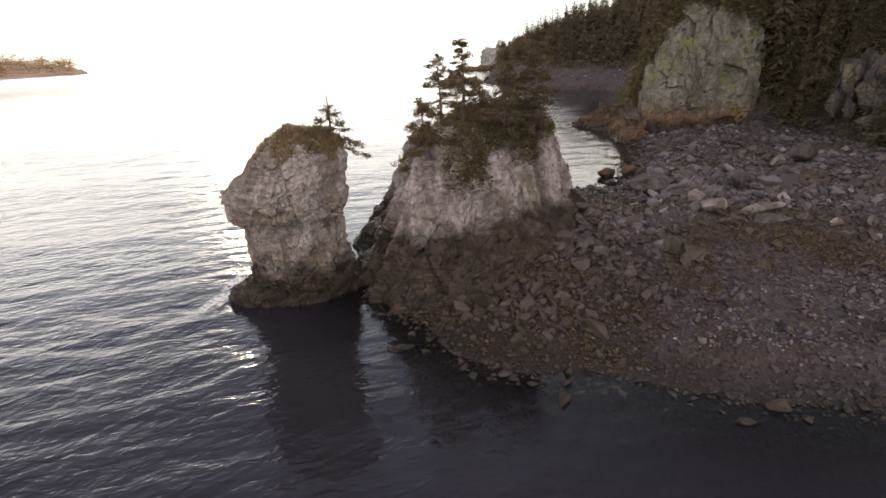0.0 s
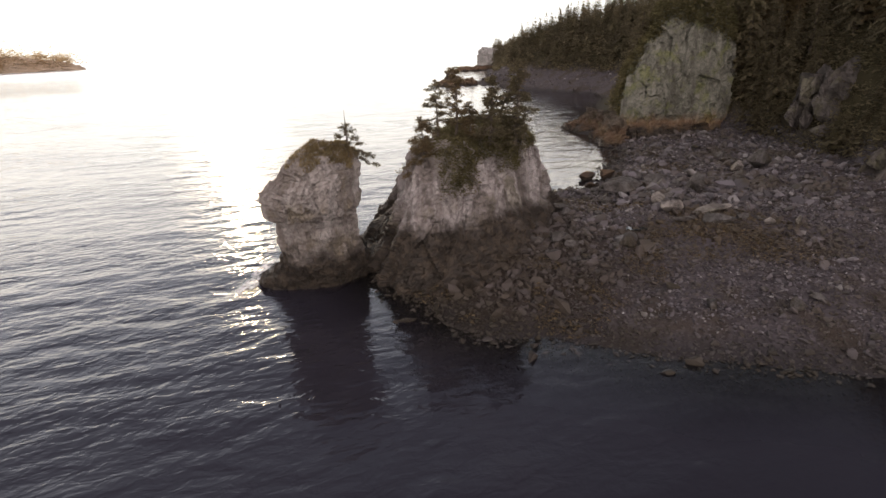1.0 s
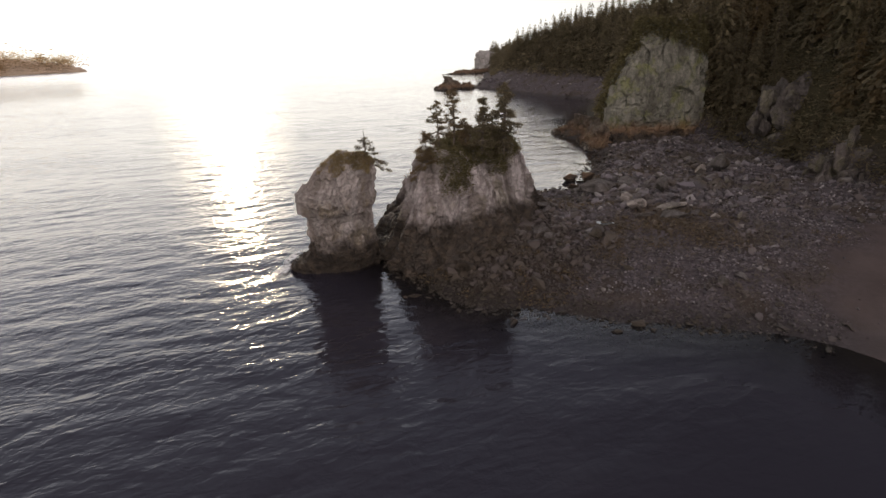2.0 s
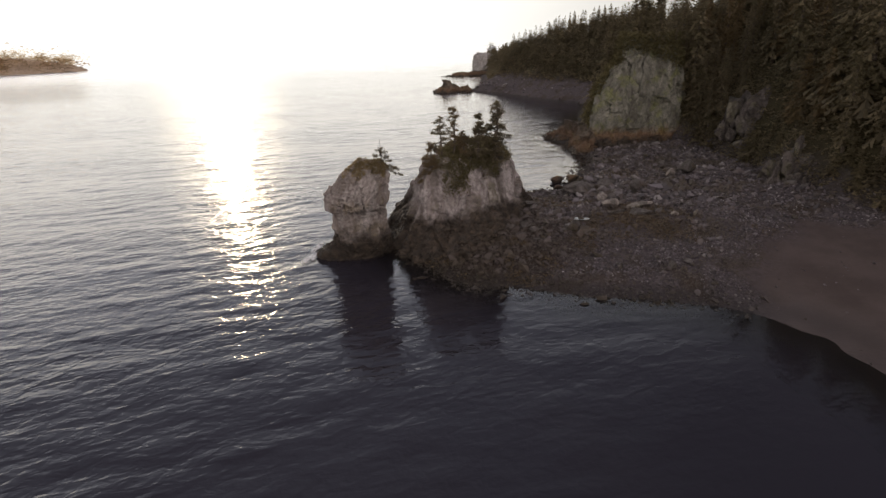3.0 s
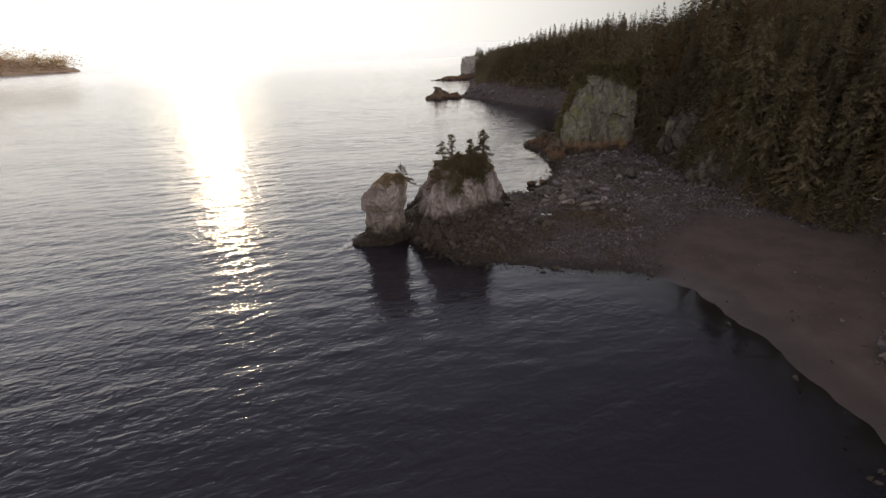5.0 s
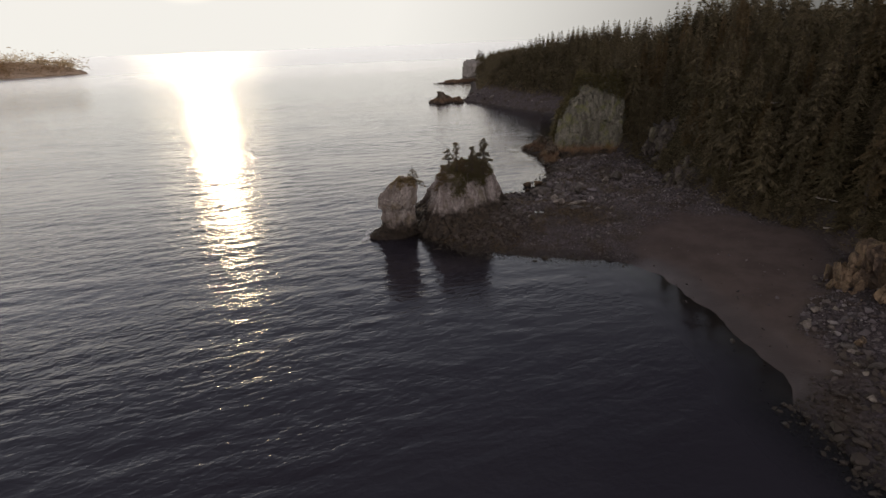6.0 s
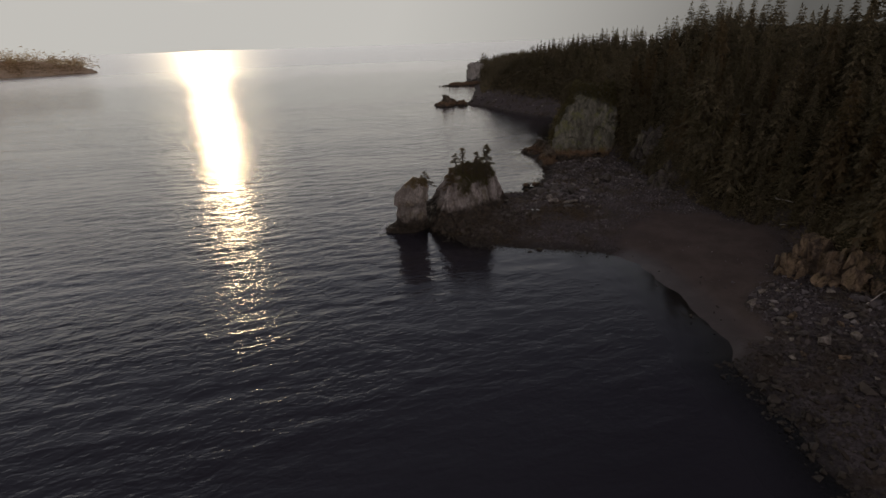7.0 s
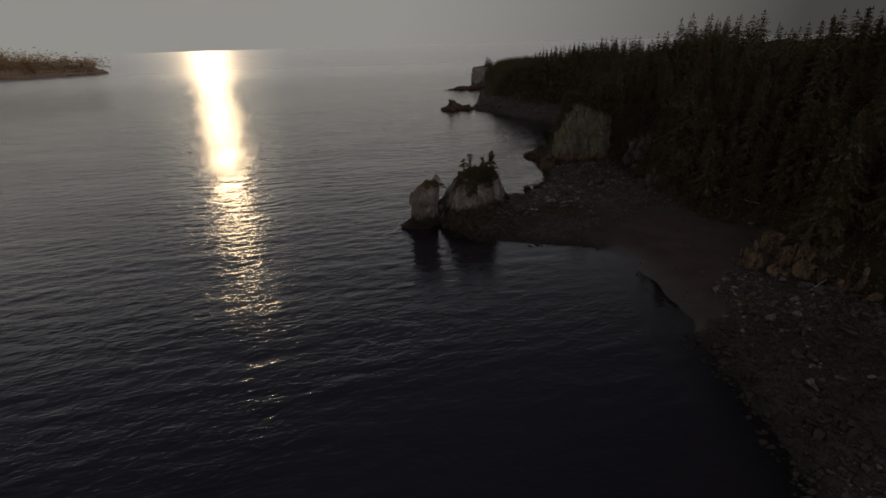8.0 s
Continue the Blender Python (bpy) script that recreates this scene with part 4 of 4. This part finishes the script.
wind_tree("conifer", "young spruce in the islet's scrub", (6.2, 51.6, 10.6), (6.2, 51.6, 14.6), tiers(g, 0.1, 0.96, 9, 1.4, 0.25), g)
wind_tree("conifer", "young spruce in the islet's scrub", (3.2, 49.4, 11.0), (3.1, 49.4, 14.2), tiers(g, 0.1, 0.96, 9, 1.4, 0.25), g)
wind_tree("conifer", "small bare-topped spruce on the sea stack", (-6.75, 44.0, 10.9), (-6.75, 44.2, 14.6),
          [(0.16, 0, 2.2, 0.95), (0.22, 15, 2.0, 0.6), (0.28, -25, 1.6, 0.45), (0.22, 180, 1.4, -0.05), (0.25, 200, 1.9, -0.1), (0.32, 100, 0.9, 0), (0.38, 10, 1.1, 0.1), (0.36, 190, 0.9, 0.0),
           (0.46, 15, 0.8, 0.0), (0.50, 185, 0.7, 0.0), (0.40, -80, 0.9, 0.1), (0.58, 20, 0.5, 0), (0.64, 170, 0.35, 0), (0.70, 0, 0.25, 0)], g, bare_top=0.38)

# scrub and grass on the rocks
s = islet_skin.reshape(-1, 3)
mask = (s[:, 2] > 9.9 + 0.9 * fbm(s, 2.0, 2) + 1.4 * smooth(1.2, -0.4, s[:, 0])) | ((s[:, 2] > 7.4) & (np.abs(s[:, 0] - 1.8) < 1.6 + fbm(s, 1.2, 2)) & (s[:, 1] < 49)) | ((s[:, 2] > 8.3) & (np.abs(s[:, 0] - 6.6) < 1.0) & (s[:, 1] < 52))
pick = s[mask & (g.uniform(size=len(s)) < 0.4)]
bits = [leaf_pad(g, p + (0, 0, 0.05), 0.5, 0.4, 16, 0.085) for p in pick]
mound = [leaf_pad(g, np.array([cx, cy, cz]), w, w * 0.5, int(520 * w), 0.09) for cx, cy, cz, w in
         ((2.8, 50.2, 10.9, 1.0), (4.2, 51.2, 11.3, 1.1), (3.4, 53, 11.5, 1.2), (5.6, 53, 11.1, 1.1), (1.6, 47.8, 10.0, 0.8))]
part("scrub", soup("islet_scrub", np.concatenate(bits + mound), SCRUB), islet, "dense olive-green scrub")

s = stack_skin.reshape(-1, 3)
pick = s[(s[:, 2] > 11.2 + 1.6 * fbm(s, 1.2, 2)) & (g.uniform(size=len(s)) < 0.17)]
blades = []
for p in pick:
    for k in range(7):
        r = p + np.append(g.normal(size=2) * 0.12, -0.05)
        tip = r + np.append(g.normal(size=2) * 0.12, g.uniform(0.10, 0.30))
        e = np.append(g.normal(size=2) * 0.025, 0)
        blades += [r - e, r + e, tip]
part("grass", soup("stack_grass", np.array(blades), GRASS), stack, "dry golden grass cap")

s = cliff_skin.reshape(-1, 3)
mask = (s[:, 2] > 21.6 + 1.5 * fbm(s, 3, 2) - 0.42 * (s[:, 0] - 46)) | ((s[:, 2] > 6 + 3 * fbm(s, 3, 2)) & (s[:, 0] < 37.2 + 0.33 * s[:, 2]) & (s[:, 1] > 107.5 + fbm(s, 2, 2)))
pick = s[mask & (g.uniform(size=len(s)) < 0.4)]
bits = [leaf_pad(g, p + (0, 0, 0.2), 1.1, 0.9, 10, 0.22) for p in pick]
part("scrub", soup("cliff_scrub", np.concatenate(bits), SCRUB), cliff, "olive scrub along the cliff's edge")

# brush along the foot of the woods and on the open slope
bx, by = scatter(44, 95, -60, 112, 1.35, g)
bz, _, b_wood, _ = land_height(bx, by)
keep = (b_wood > -0.6) & (b_wood < 20)
bits = [leaf_pad(g, np.array([a, b, c + 0.4]), g.uniform(1.0, 2.0), 1.2, 48, 0.25) for a, b, c in zip(bx[keep], by[keep], bz[keep])]
bx, by = scatter(30, 110, 112, 420, 2.4, g)
bz, _, b_wood, _ = land_height(bx, by)
keep = (b_wood > -1.5 + 3 * fbm(np.stack([bx, by, 0 * bx], 1), 12, 2)) & (b_wood < 16)
bits += [leaf_pad(g, np.array([a, b, c + 0.8]), g.uniform(1.6, 3.0), 2.0, 26, 0.5) for a, b, c in zip(bx[keep], by[keep], bz[keep])]
tagged(new("brush", soup("brush", np.concatenate(bits), NEEDLES)), "low dark green brush at the edge of the woods", "brush", kind="stuff")


# ---- loose rock ----
def stone_shape(seed, points=15, flatness=0.62):
    """An angular stone: the hull of a few scattered points, about 1 m across."""
    g = np.random.default_rng(seed)
    p = g.normal(size=(points, 3))
    p = p / np.linalg.norm(p, axis=1)[:, None] * g.uniform(0.75, 1.0, (points, 1)) * (0.5, 0.5 * g.uniform(0.6, 0.95), 0.5 * flatness)
    bm = bmesh.new()
    for q in p:
        bm.verts.new(q)
    hull = bmesh.ops.convex_hull(bm, input=bm.verts)
    bmesh.ops.delete(bm, geom=[v for v in hull["geom_interior"] if isinstance(v, bmesh.types.BMVert)], context="VERTS")
    bmesh.ops.triangulate(bm, faces=bm.faces)
    bm.verts.index_update()
    v = np.array([x.co[:] for x in bm.verts])
    f = np.array([[c.index for c in face.verts] for face in bm.faces])
    bm.free()
    return v, f


SMALL = [stone_shape(300 + k, 12) for k in range(8)]


def boulder_mesh(seed, material=None, rounds=1):
    """A larger boulder with broken faces and rounded arrises."""
    v, f = stone_shape(seed, 13 if rounds > 1 else 20, 0.68)
    bm = bmesh.new()
    vs = [bm.verts.new(p) for p in v]
    for t in f:
        bm.faces.new([vs[i] for i in t])
    bmesh.ops.dissolve_limit(bm, angle_limit=0.2, verts=bm.verts, edges=bm.edges)
    bmesh.ops.bevel(bm, geom=list(bm.edges), offset=0.035, segments=1, affect="EDGES", clamp_overlap=True)
    bmesh.ops.triangulate(bm, faces=bm.faces)
    for k in range(rounds):
        bmesh.ops.subdivide_edges(bm, edges=[e for e in bm.edges if e.calc_length() > 0.28 / (1 + k)], cuts=1)
        bmesh.ops.triangulate(bm, faces=bm.faces)
    co = np.array([x.co[:] for x in bm.verts])
    d = 0.09 * fbm(co + seed, 0.35, 3) + (0.10 * facets(co + seed, 0.3, 3) if rounds > 1 else 0)
    for x, k in zip(bm.verts, d):
        x.co *= 1 + float(k)
    me = bpy.data.meshes.new("boulder")
    bm.to_mesh(me)
    bm.free()
    me.materials.append(material or BOULDER_ROCK)
    return me


def stones(name, label, x, y, z, size, g, kind="stuff", material=None):
    vs, fs, n = [], [], 0
    for a, b, c, s in zip(x, y, z, size):
        v, f = SMALL[int(g.integers(len(SMALL)))]
        t, q = g.uniform(0, 6.3), g.normal(size=2) * 0.25
        ct, st = math.cos(t), math.sin(t)
        w = np.stack([v[:, 0] * ct - v[:, 1] * st, v[:, 0] * st + v[:, 1] * ct, v[:, 2] + q[0] * v[:, 0] + q[1] * v[:, 1]], 1) * s
        vs.append(w + (a, b, c + 0.12 * s))
        fs.append(f + n)
        n += len(v)
    ob = new(name, mesh_of(name, np.concatenate(vs), np.concatenate(fs), material or STONE))
    return tagged(ob, label, "stones", kind=kind)


g = np.random.default_rng(9)
rx, ry = scatter(-6, 62, -48, 104, 0.47, g)
rz, r_shore, r_wood, r_sand = land_height(rx, ry)
p = np.stack([rx, ry, 0 * rx], 1)
thick = 0.75 + 0.5 * fbm(p, 9, 3)
keep = (r_shore > -2.6) & (r_wood < 1) & (g.uniform(size=len(rx)) < np.where(r_sand > 0.45, 0.02, thick))
zone = 1 + 0.75 * smooth(15, 6, np.hypot(rx - 8, ry - 48)) + 0.9 * smooth(16, 5, np.hypot(rx - 29, ry - 64)) + 0.25 * smooth(52, 62, ry) * smooth(25, 32, rx) + 0.35 * smooth(10, 0, ry)
zone = zone * (1 - 0.3 * smooth(47, 42, ry) * smooth(8, 12, rx) * smooth(14, 20, ry))
size = np.exp(g.normal(-1.0, 0.48, len(rx))) * (1 + 0.9 * np.maximum(fbm(p, 7, 2), 0)) * zone
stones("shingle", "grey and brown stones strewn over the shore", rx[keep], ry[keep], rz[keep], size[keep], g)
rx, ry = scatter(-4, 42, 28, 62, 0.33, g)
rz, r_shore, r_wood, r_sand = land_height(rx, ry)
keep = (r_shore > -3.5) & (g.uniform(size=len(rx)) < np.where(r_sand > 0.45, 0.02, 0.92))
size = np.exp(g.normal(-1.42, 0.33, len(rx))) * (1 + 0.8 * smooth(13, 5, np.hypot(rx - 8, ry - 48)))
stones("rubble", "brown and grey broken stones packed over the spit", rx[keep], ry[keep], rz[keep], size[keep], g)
rx, ry = scatter(0, 60, -40, 100, 0.55, g)
rz, r_shore, r_wood, r_sand = land_height(rx, ry)
keep = (r_shore > 0.2) & (r_wood < 0.5) & (g.uniform(size=len(rx)) < np.where(r_sand > 0.45, 0.008, 0.6))
stones("pebbles", "small pale and dark pebbles between the stones", rx[keep], ry[keep], rz[keep], g.uniform(0.1, 0.27, keep.sum()), g, material=PEBBLE)

rx, ry = scatter(-8, 34, 27, 50, 0.62, g)
rz, r_shore, r_wood, r_sand = land_height(rx, ry)
keep = (r_shore > -1.6) & (r_shore < 1.8) & (r_sand < 0.3) & (g.uniform(size=len(rx)) < 0.35 + 0.9 * np.maximum(fbm(np.stack([rx, ry, 0 * rx + 9], 1), 3.0, 2), -0.3))
stones("rubble", "dark weedy rocks along the spit's waterline", rx[keep], ry[keep], rz[keep], np.exp(g.normal(-0.95, 0.38, keep.sum())), g)
rx, ry = scatter(20, 64, -130, -46, 0.8, g)
rz, r_shore, r_wood, r_sand = land_height(rx, ry)
keep = (r_shore > -1.5) & (r_wood < 1)
stones("shingle", "grey and brown stones strewn along the beach", rx[keep], ry[keep], rz[keep], np.exp(g.normal(-0.55, 0.4, keep.sum())), g)

rx, ry = scatter(18, 74, 186, 302, 1.7, g)
rz, r_shore, r_wood, r_sand = land_height(rx, ry)
keep = (r_shore > -0.5) & (r_wood < 0.5) & (g.uniform(size=len(rx)) < 0.5)
stones("shingle", "brown broken stones on the bank behind the bay", rx[keep], ry[keep], rz[keep], np.exp(g.normal(0.0, 0.5, keep.sum())), g)

# rockweed in mats over the low rocks
def weed_material():
    m = Nodes("rockweed")
    isl = m.n.new("ShaderNodeNewGeometry")
    c = m.mix(isl.outputs["Random Per Island"], (0.045, 0.030, 0.014), (0.115, 0.076, 0.030))
    return m.finish(c, 0.5, spec=0.5)


WEED = weed_material()
wx, wy = scatter(-4, 40, 34, 78, 0.5, g)
wz, w_shore, w_wood, w_sand = land_height(wx, wy)
p = np.stack([wx, wy, 0 * wx + 40], 1)
mats = fbm(p, 7.5, 3) + 0.35 * smooth(7, 1, np.hypot((wx - 23) / 2.2, wy - 46)) + 0.2 * smooth(6, 1, np.abs(w_shore - 2))
keep = (w_shore > 0) & (w_sand < 0.3) & (mats > 0.19)
bits = [leaf_pad(g, np.array([a, b, c + 0.16]), 0.55, 0.16, 12, 0.09) for a, b, c in zip(wx[keep], wy[keep], wz[keep])]
tagged(new("rockweed", soup("rockweed", np.concatenate(bits), WEED)), "brown and golden rockweed mats over the low rocks", "seaweed", kind="stuff")

BOULDERS = [boulder_mesh(500 + k) for k in range(10)]
AWASH = [boulder_mesh(560 + k, DARK_ROCK) for k in range(3)]


def boulder(x, y, size, label, sink=0.12, z=None, stretch=(1, 1, 1), spin=None, group="boulders on the shore", shapes=BOULDERS):
    zz = float(land_height([x], [y])[0][0]) if z is None else z
    m = pose(x, y, zz + (0.30 - sink) * size * stretch[2], float(g.uniform(-12, 12)), float(g.uniform(-12, 12)), float(g.uniform(0, 360)) if spin is None else spin)
    return thing("boulder", label, "boulder", group, at=m @ Matrix.Diagonal((size * stretch[0], size * stretch[1], size * stretch[2], 1)), me=shapes[int(g.integers(len(shapes)))])


def big_boulder(label, x, y, long, wide, high, turn, material=None, lean=0.35, seed=0.0):
    """A large boulder or slab with its own broken shape, bedded in the ground."""
    z = max(float(land_height([x], [y])[0][0]), -0.3)
    me = boulder_mesh(int(700 + 13 * x + 7 * y + seed), material, 3)
    m = pose(x, y, z + 0.42 * high, float(g.uniform(-10, 10)), float(g.uniform(-10, 10)), turn)
    return thing("boulder", label, "boulder", "boulders on the shore", at=m @ Matrix.Diagonal((long * 1.1, wide * 1.25, high * 1.75, 1)), me=me)


PALE_SLAB = rock_material("slab_rock", (0.32, 0.28, 0.245), (0.14, 0.12, 0.105), -3.0, lichen_amount=0.2)
for label, x, y, long, wide, high, turn, material in (
        ("dark rounded boulder standing in the bay's edge", 22.0, 78.0, 3.0, 2.2, 1.7, 10, DARK_ROCK),
        ("dark boulder at the water's edge", 24.4, 76.6, 3.4, 2.2, 1.9, 40, DARK_ROCK),
        ("small rusty rock at the water's edge", 21.0, 72.6, 2.0, 1.4, 1.0, 0, DARK_ROCK),
        ("large smooth grey outcrop boulder on the spit", 22.2, 63.9, 6.4, 4.0, 2.4, 12, None),
        ("brown-grey boulder on the spit", 27.9, 68.6, 3.6, 2.4, 1.5, 20, None),
        ("tall broken grey boulder on the spit", 30.4, 62.8, 3.8, 3.0, 2.6, 60, None),
        ("pale sunlit slab among the rubble", 23.8, 54.0, 3.6, 2.4, 1.5, 25, PALE_SLAB),
        ("pale tilted slab among the rubble", 23.8, 57.2, 3.0, 1.8, 1.5, 50, PALE_SLAB),
        ("long flat pale slab among the rubble", 27.4, 53.0, 4.4, 2.0, 0.8, 8, PALE_SLAB),
        ("blue-grey flat slab below the pale ones", 26.4, 50.0, 4.0, 2.4, 0.8, -10, None),
        ("grey flat slab on the upper spit", 23.6, 50.6, 2.8, 2.0, 0.8, 15, None),
        ("small pale block on the upper spit", 30.4, 48.3, 1.7, 1.1, 0.8, 30, PALE_SLAB),
        ("small pale block on the upper spit", 33.4, 48.6, 1.8, 1.0, 0.8, 50, PALE_SLAB),
        ("big brown-grey boulder on the upper beach", 42.4, 70.8, 4.8, 3.4, 2.8, 70, None),
        ("sunlit block beside a bigger boulder", 39.4, 70.4, 2.4, 1.8, 1.6, 20, PALE_SLAB),
        ("grey block boulder on the upper beach", 36.9, 65.6, 2.2, 1.6, 1.1, 0, None),
        ("rounded weed-stained boulder at the islet's foot", 2.6, 41.2, 2.2, 2.0, 1.6, 0, ISLET_ROCK),
        ("grey fallen block below the islet", 13.0, 56.5, 2.6, 1.8, 1.2, 35, None),
        ("grey fallen block below the islet", 10.8, 47.6, 2.2, 1.6, 1.0, 60, None),
        ("grey fallen slab below the islet", 9.4, 50.6, 2.6, 1.4, 0.9, 110, None),
        ("pale round boulder on the near rocky beach", 47.2, -5.0, 1.9, 1.7, 1.2, 0, PALE_SLAB),
        ("ochre boulder on the near rocky beach", 44.0, -3.0, 2.0, 1.5, 1.3, 40, WARM_ROCK),
        ("grey boulder on the near rocky beach", 43.8, -10.0, 2.4, 2.0, 1.3, 10, PALE_SLAB),
        ("pale boulder on the near rocky beach", 48.2, -9.4, 2.0, 1.5, 1.1, 70, PALE_SLAB),
        ("flat grey boulder on the near rocky beach", 51.0, -4.6, 2.6, 1.7, 0.9, 20, PALE_SLAB),
        ("ochre block fallen from the crag", 53.6, 4.4, 2.2, 1.5, 1.3, 30, WARM_ROCK),
        ("fallen pale block at the crag's foot", 50.6, 13.4, 1.3, 1.0, 0.7, 0, PALE_SLAB),
        ("small dark rock at the sea stack's foot", -6.4, 50.4, 1.6, 1.0, 0.7, 20, DARK_ROCK)):
    big_boulder(label, x, y, long, wide, high, turn, material)
for x, y, size in ((-1.3, 37.2, 0.9), (-2.5, 37.7, 1.3), (-3.4, 37.6, 0.8), (-3.8, 37.0, 0.5), (-0.1, 35.2, 0.5), (0.9, 36.0, 0.5)):
    boulder(x, y, size, "low wet rock awash in the cove", z=-0.12, stretch=(1.3, 0.8, 0.5), group="rocks awash in the cove", shapes=AWASH)
bx, by = scatter(-4, 60, -46, 102, 1.9, g)
bz, b_shore, b_wood, b_sand = land_height(bx, by)
keep = g.permutation(np.flatnonzero((b_shore > 1.6) & (b_wood < 0.5) & (b_sand < 0.2)))[:105]
for k in keep:
    boulder(float(bx[k]), float(by[k]), float(np.exp(g.normal(-0.05, 0.3))), "angular grey boulder among the shingle", stretch=(1.2, 0.95, 0.8))

NEAR_ROCKS = [boulder_mesh(600 + k, mat, 2) for k, mat in enumerate((PALE_SLAB, WARM_ROCK, PALE_SLAB, BOULDER_ROCK, BOULDER_ROCK))]
for k in range(110):
    x, y = float(g.uniform(38, 62)), float(g.uniform(-32, 9))
    _, b_shore, b_wood, b_sand = land_height([x], [y])
    if b_shore[0] > 2.5 and b_wood[0] < -1 and b_sand[0] < 0.2:
        boulder(x, y, float(np.exp(g.normal(0.05, 0.35))), "weathered boulder on the near rocky beach", stretch=(1.25, 0.95, 0.8), group="boulders of the near beach", shapes=NEAR_ROCKS)
for x0, x1, y0, y1, count, middle, label in ((7, 17, 43, 60, 55, -0.1, "angular fallen slab at the islet's foot"), (17, 33, 57, 74, 70, 0.25, "broken brown boulder heaped on the spit"),
                                             (33, 50, 62, 98, 40, 0.0, "grey boulder on the upper beach")):
    for k in range(count):
        x, y = float(g.uniform(x0, x1)), float(g.uniform(y0, y1))
        if float(land_height([x], [y])[1][0]) > 0.8:
            boulder(x, y, float(np.exp(g.normal(middle, 0.35))), label, stretch=(1.35, 0.9, 0.85), group="fallen rock about the spit")


# ---- driftwood ----
def log(label, x, y, length, bearing, thick, lift=0.1, tilt=0.0):
    z = float(land_height([x], [y])[0][0])
    n = 9
    s = np.linspace(-0.5, 0.5, n)
    bend = g.uniform(-0.03, 0.03)
    pts = np.stack([s * length, bend * length * np.cos(s * 3), 0.02 * length * np.sin(s * 5)], 1)
    v, f = tube(pts, thick * (0.62 - 0.32 * s) * g.uniform(0.9, 1.1, n), 8)
    caps = [list(range(7, -1, -1)), list(range((n - 1) * 8, n * 8))]
    me = bpy.data.meshes.new("log")
    me.from_pydata(v.tolist(), [], f.tolist() + caps)
    me.materials.append(DRIFTWOOD)
    return thing("driftwood_log", label, "driftwood", group="driftwood on the beach", at=pose(x, y, z + lift + thick * 0.5, 0, tilt, bearing), me=me)


log("bleached driftwood log at the back of the beach", 63.2, 30.0, 3.6, -70, 0.22, 0.35)
log("bleached driftwood log at the back of the beach", 61.9, 25.8, 2.6, -20, 0.2, 0.3)
log("bleached driftwood log resting against the crag", 57.0, -1.5, 3.4, 15, 0.13, 0.8, -22)
log("pale fallen trunk lying in the brush", 65.4, 52.0, 3.6, -55, 0.28, 1.6)


# ---- tide pool on the spit ----
def pool_material():
    m = Nodes("pool_water")
    return m.finish((0.02, 0.024, 0.028), 0.04, m.noise(6, 3), 0.05, 0.02, 0.5)


a = np.linspace(0, 2 * math.pi, 48, endpoint=False)
rim = 1 + 0.45 * fbm(np.stack([np.cos(a), np.sin(a), 0 * a], 1) * 3, 1.0, 3)
v = np.vstack([[0, 0, 0], np.stack([1.2 * rim * np.cos(a), 0.5 * rim * np.sin(a), 0 * a], 1)])
f = np.array([[0, 1 + k, 1 + (k + 1) % 48] for k in range(48)])
tagged(new("tide_pool", mesh_of("tide_pool", v, f, pool_material(), flat=False)), "small shallow tide pool among the rubble", "tide pool").matrix_basis = pose(18.4, 49.3, float(land_height([18.4], [49.3])[0][0]) + 0.26, 0, 0, -12)
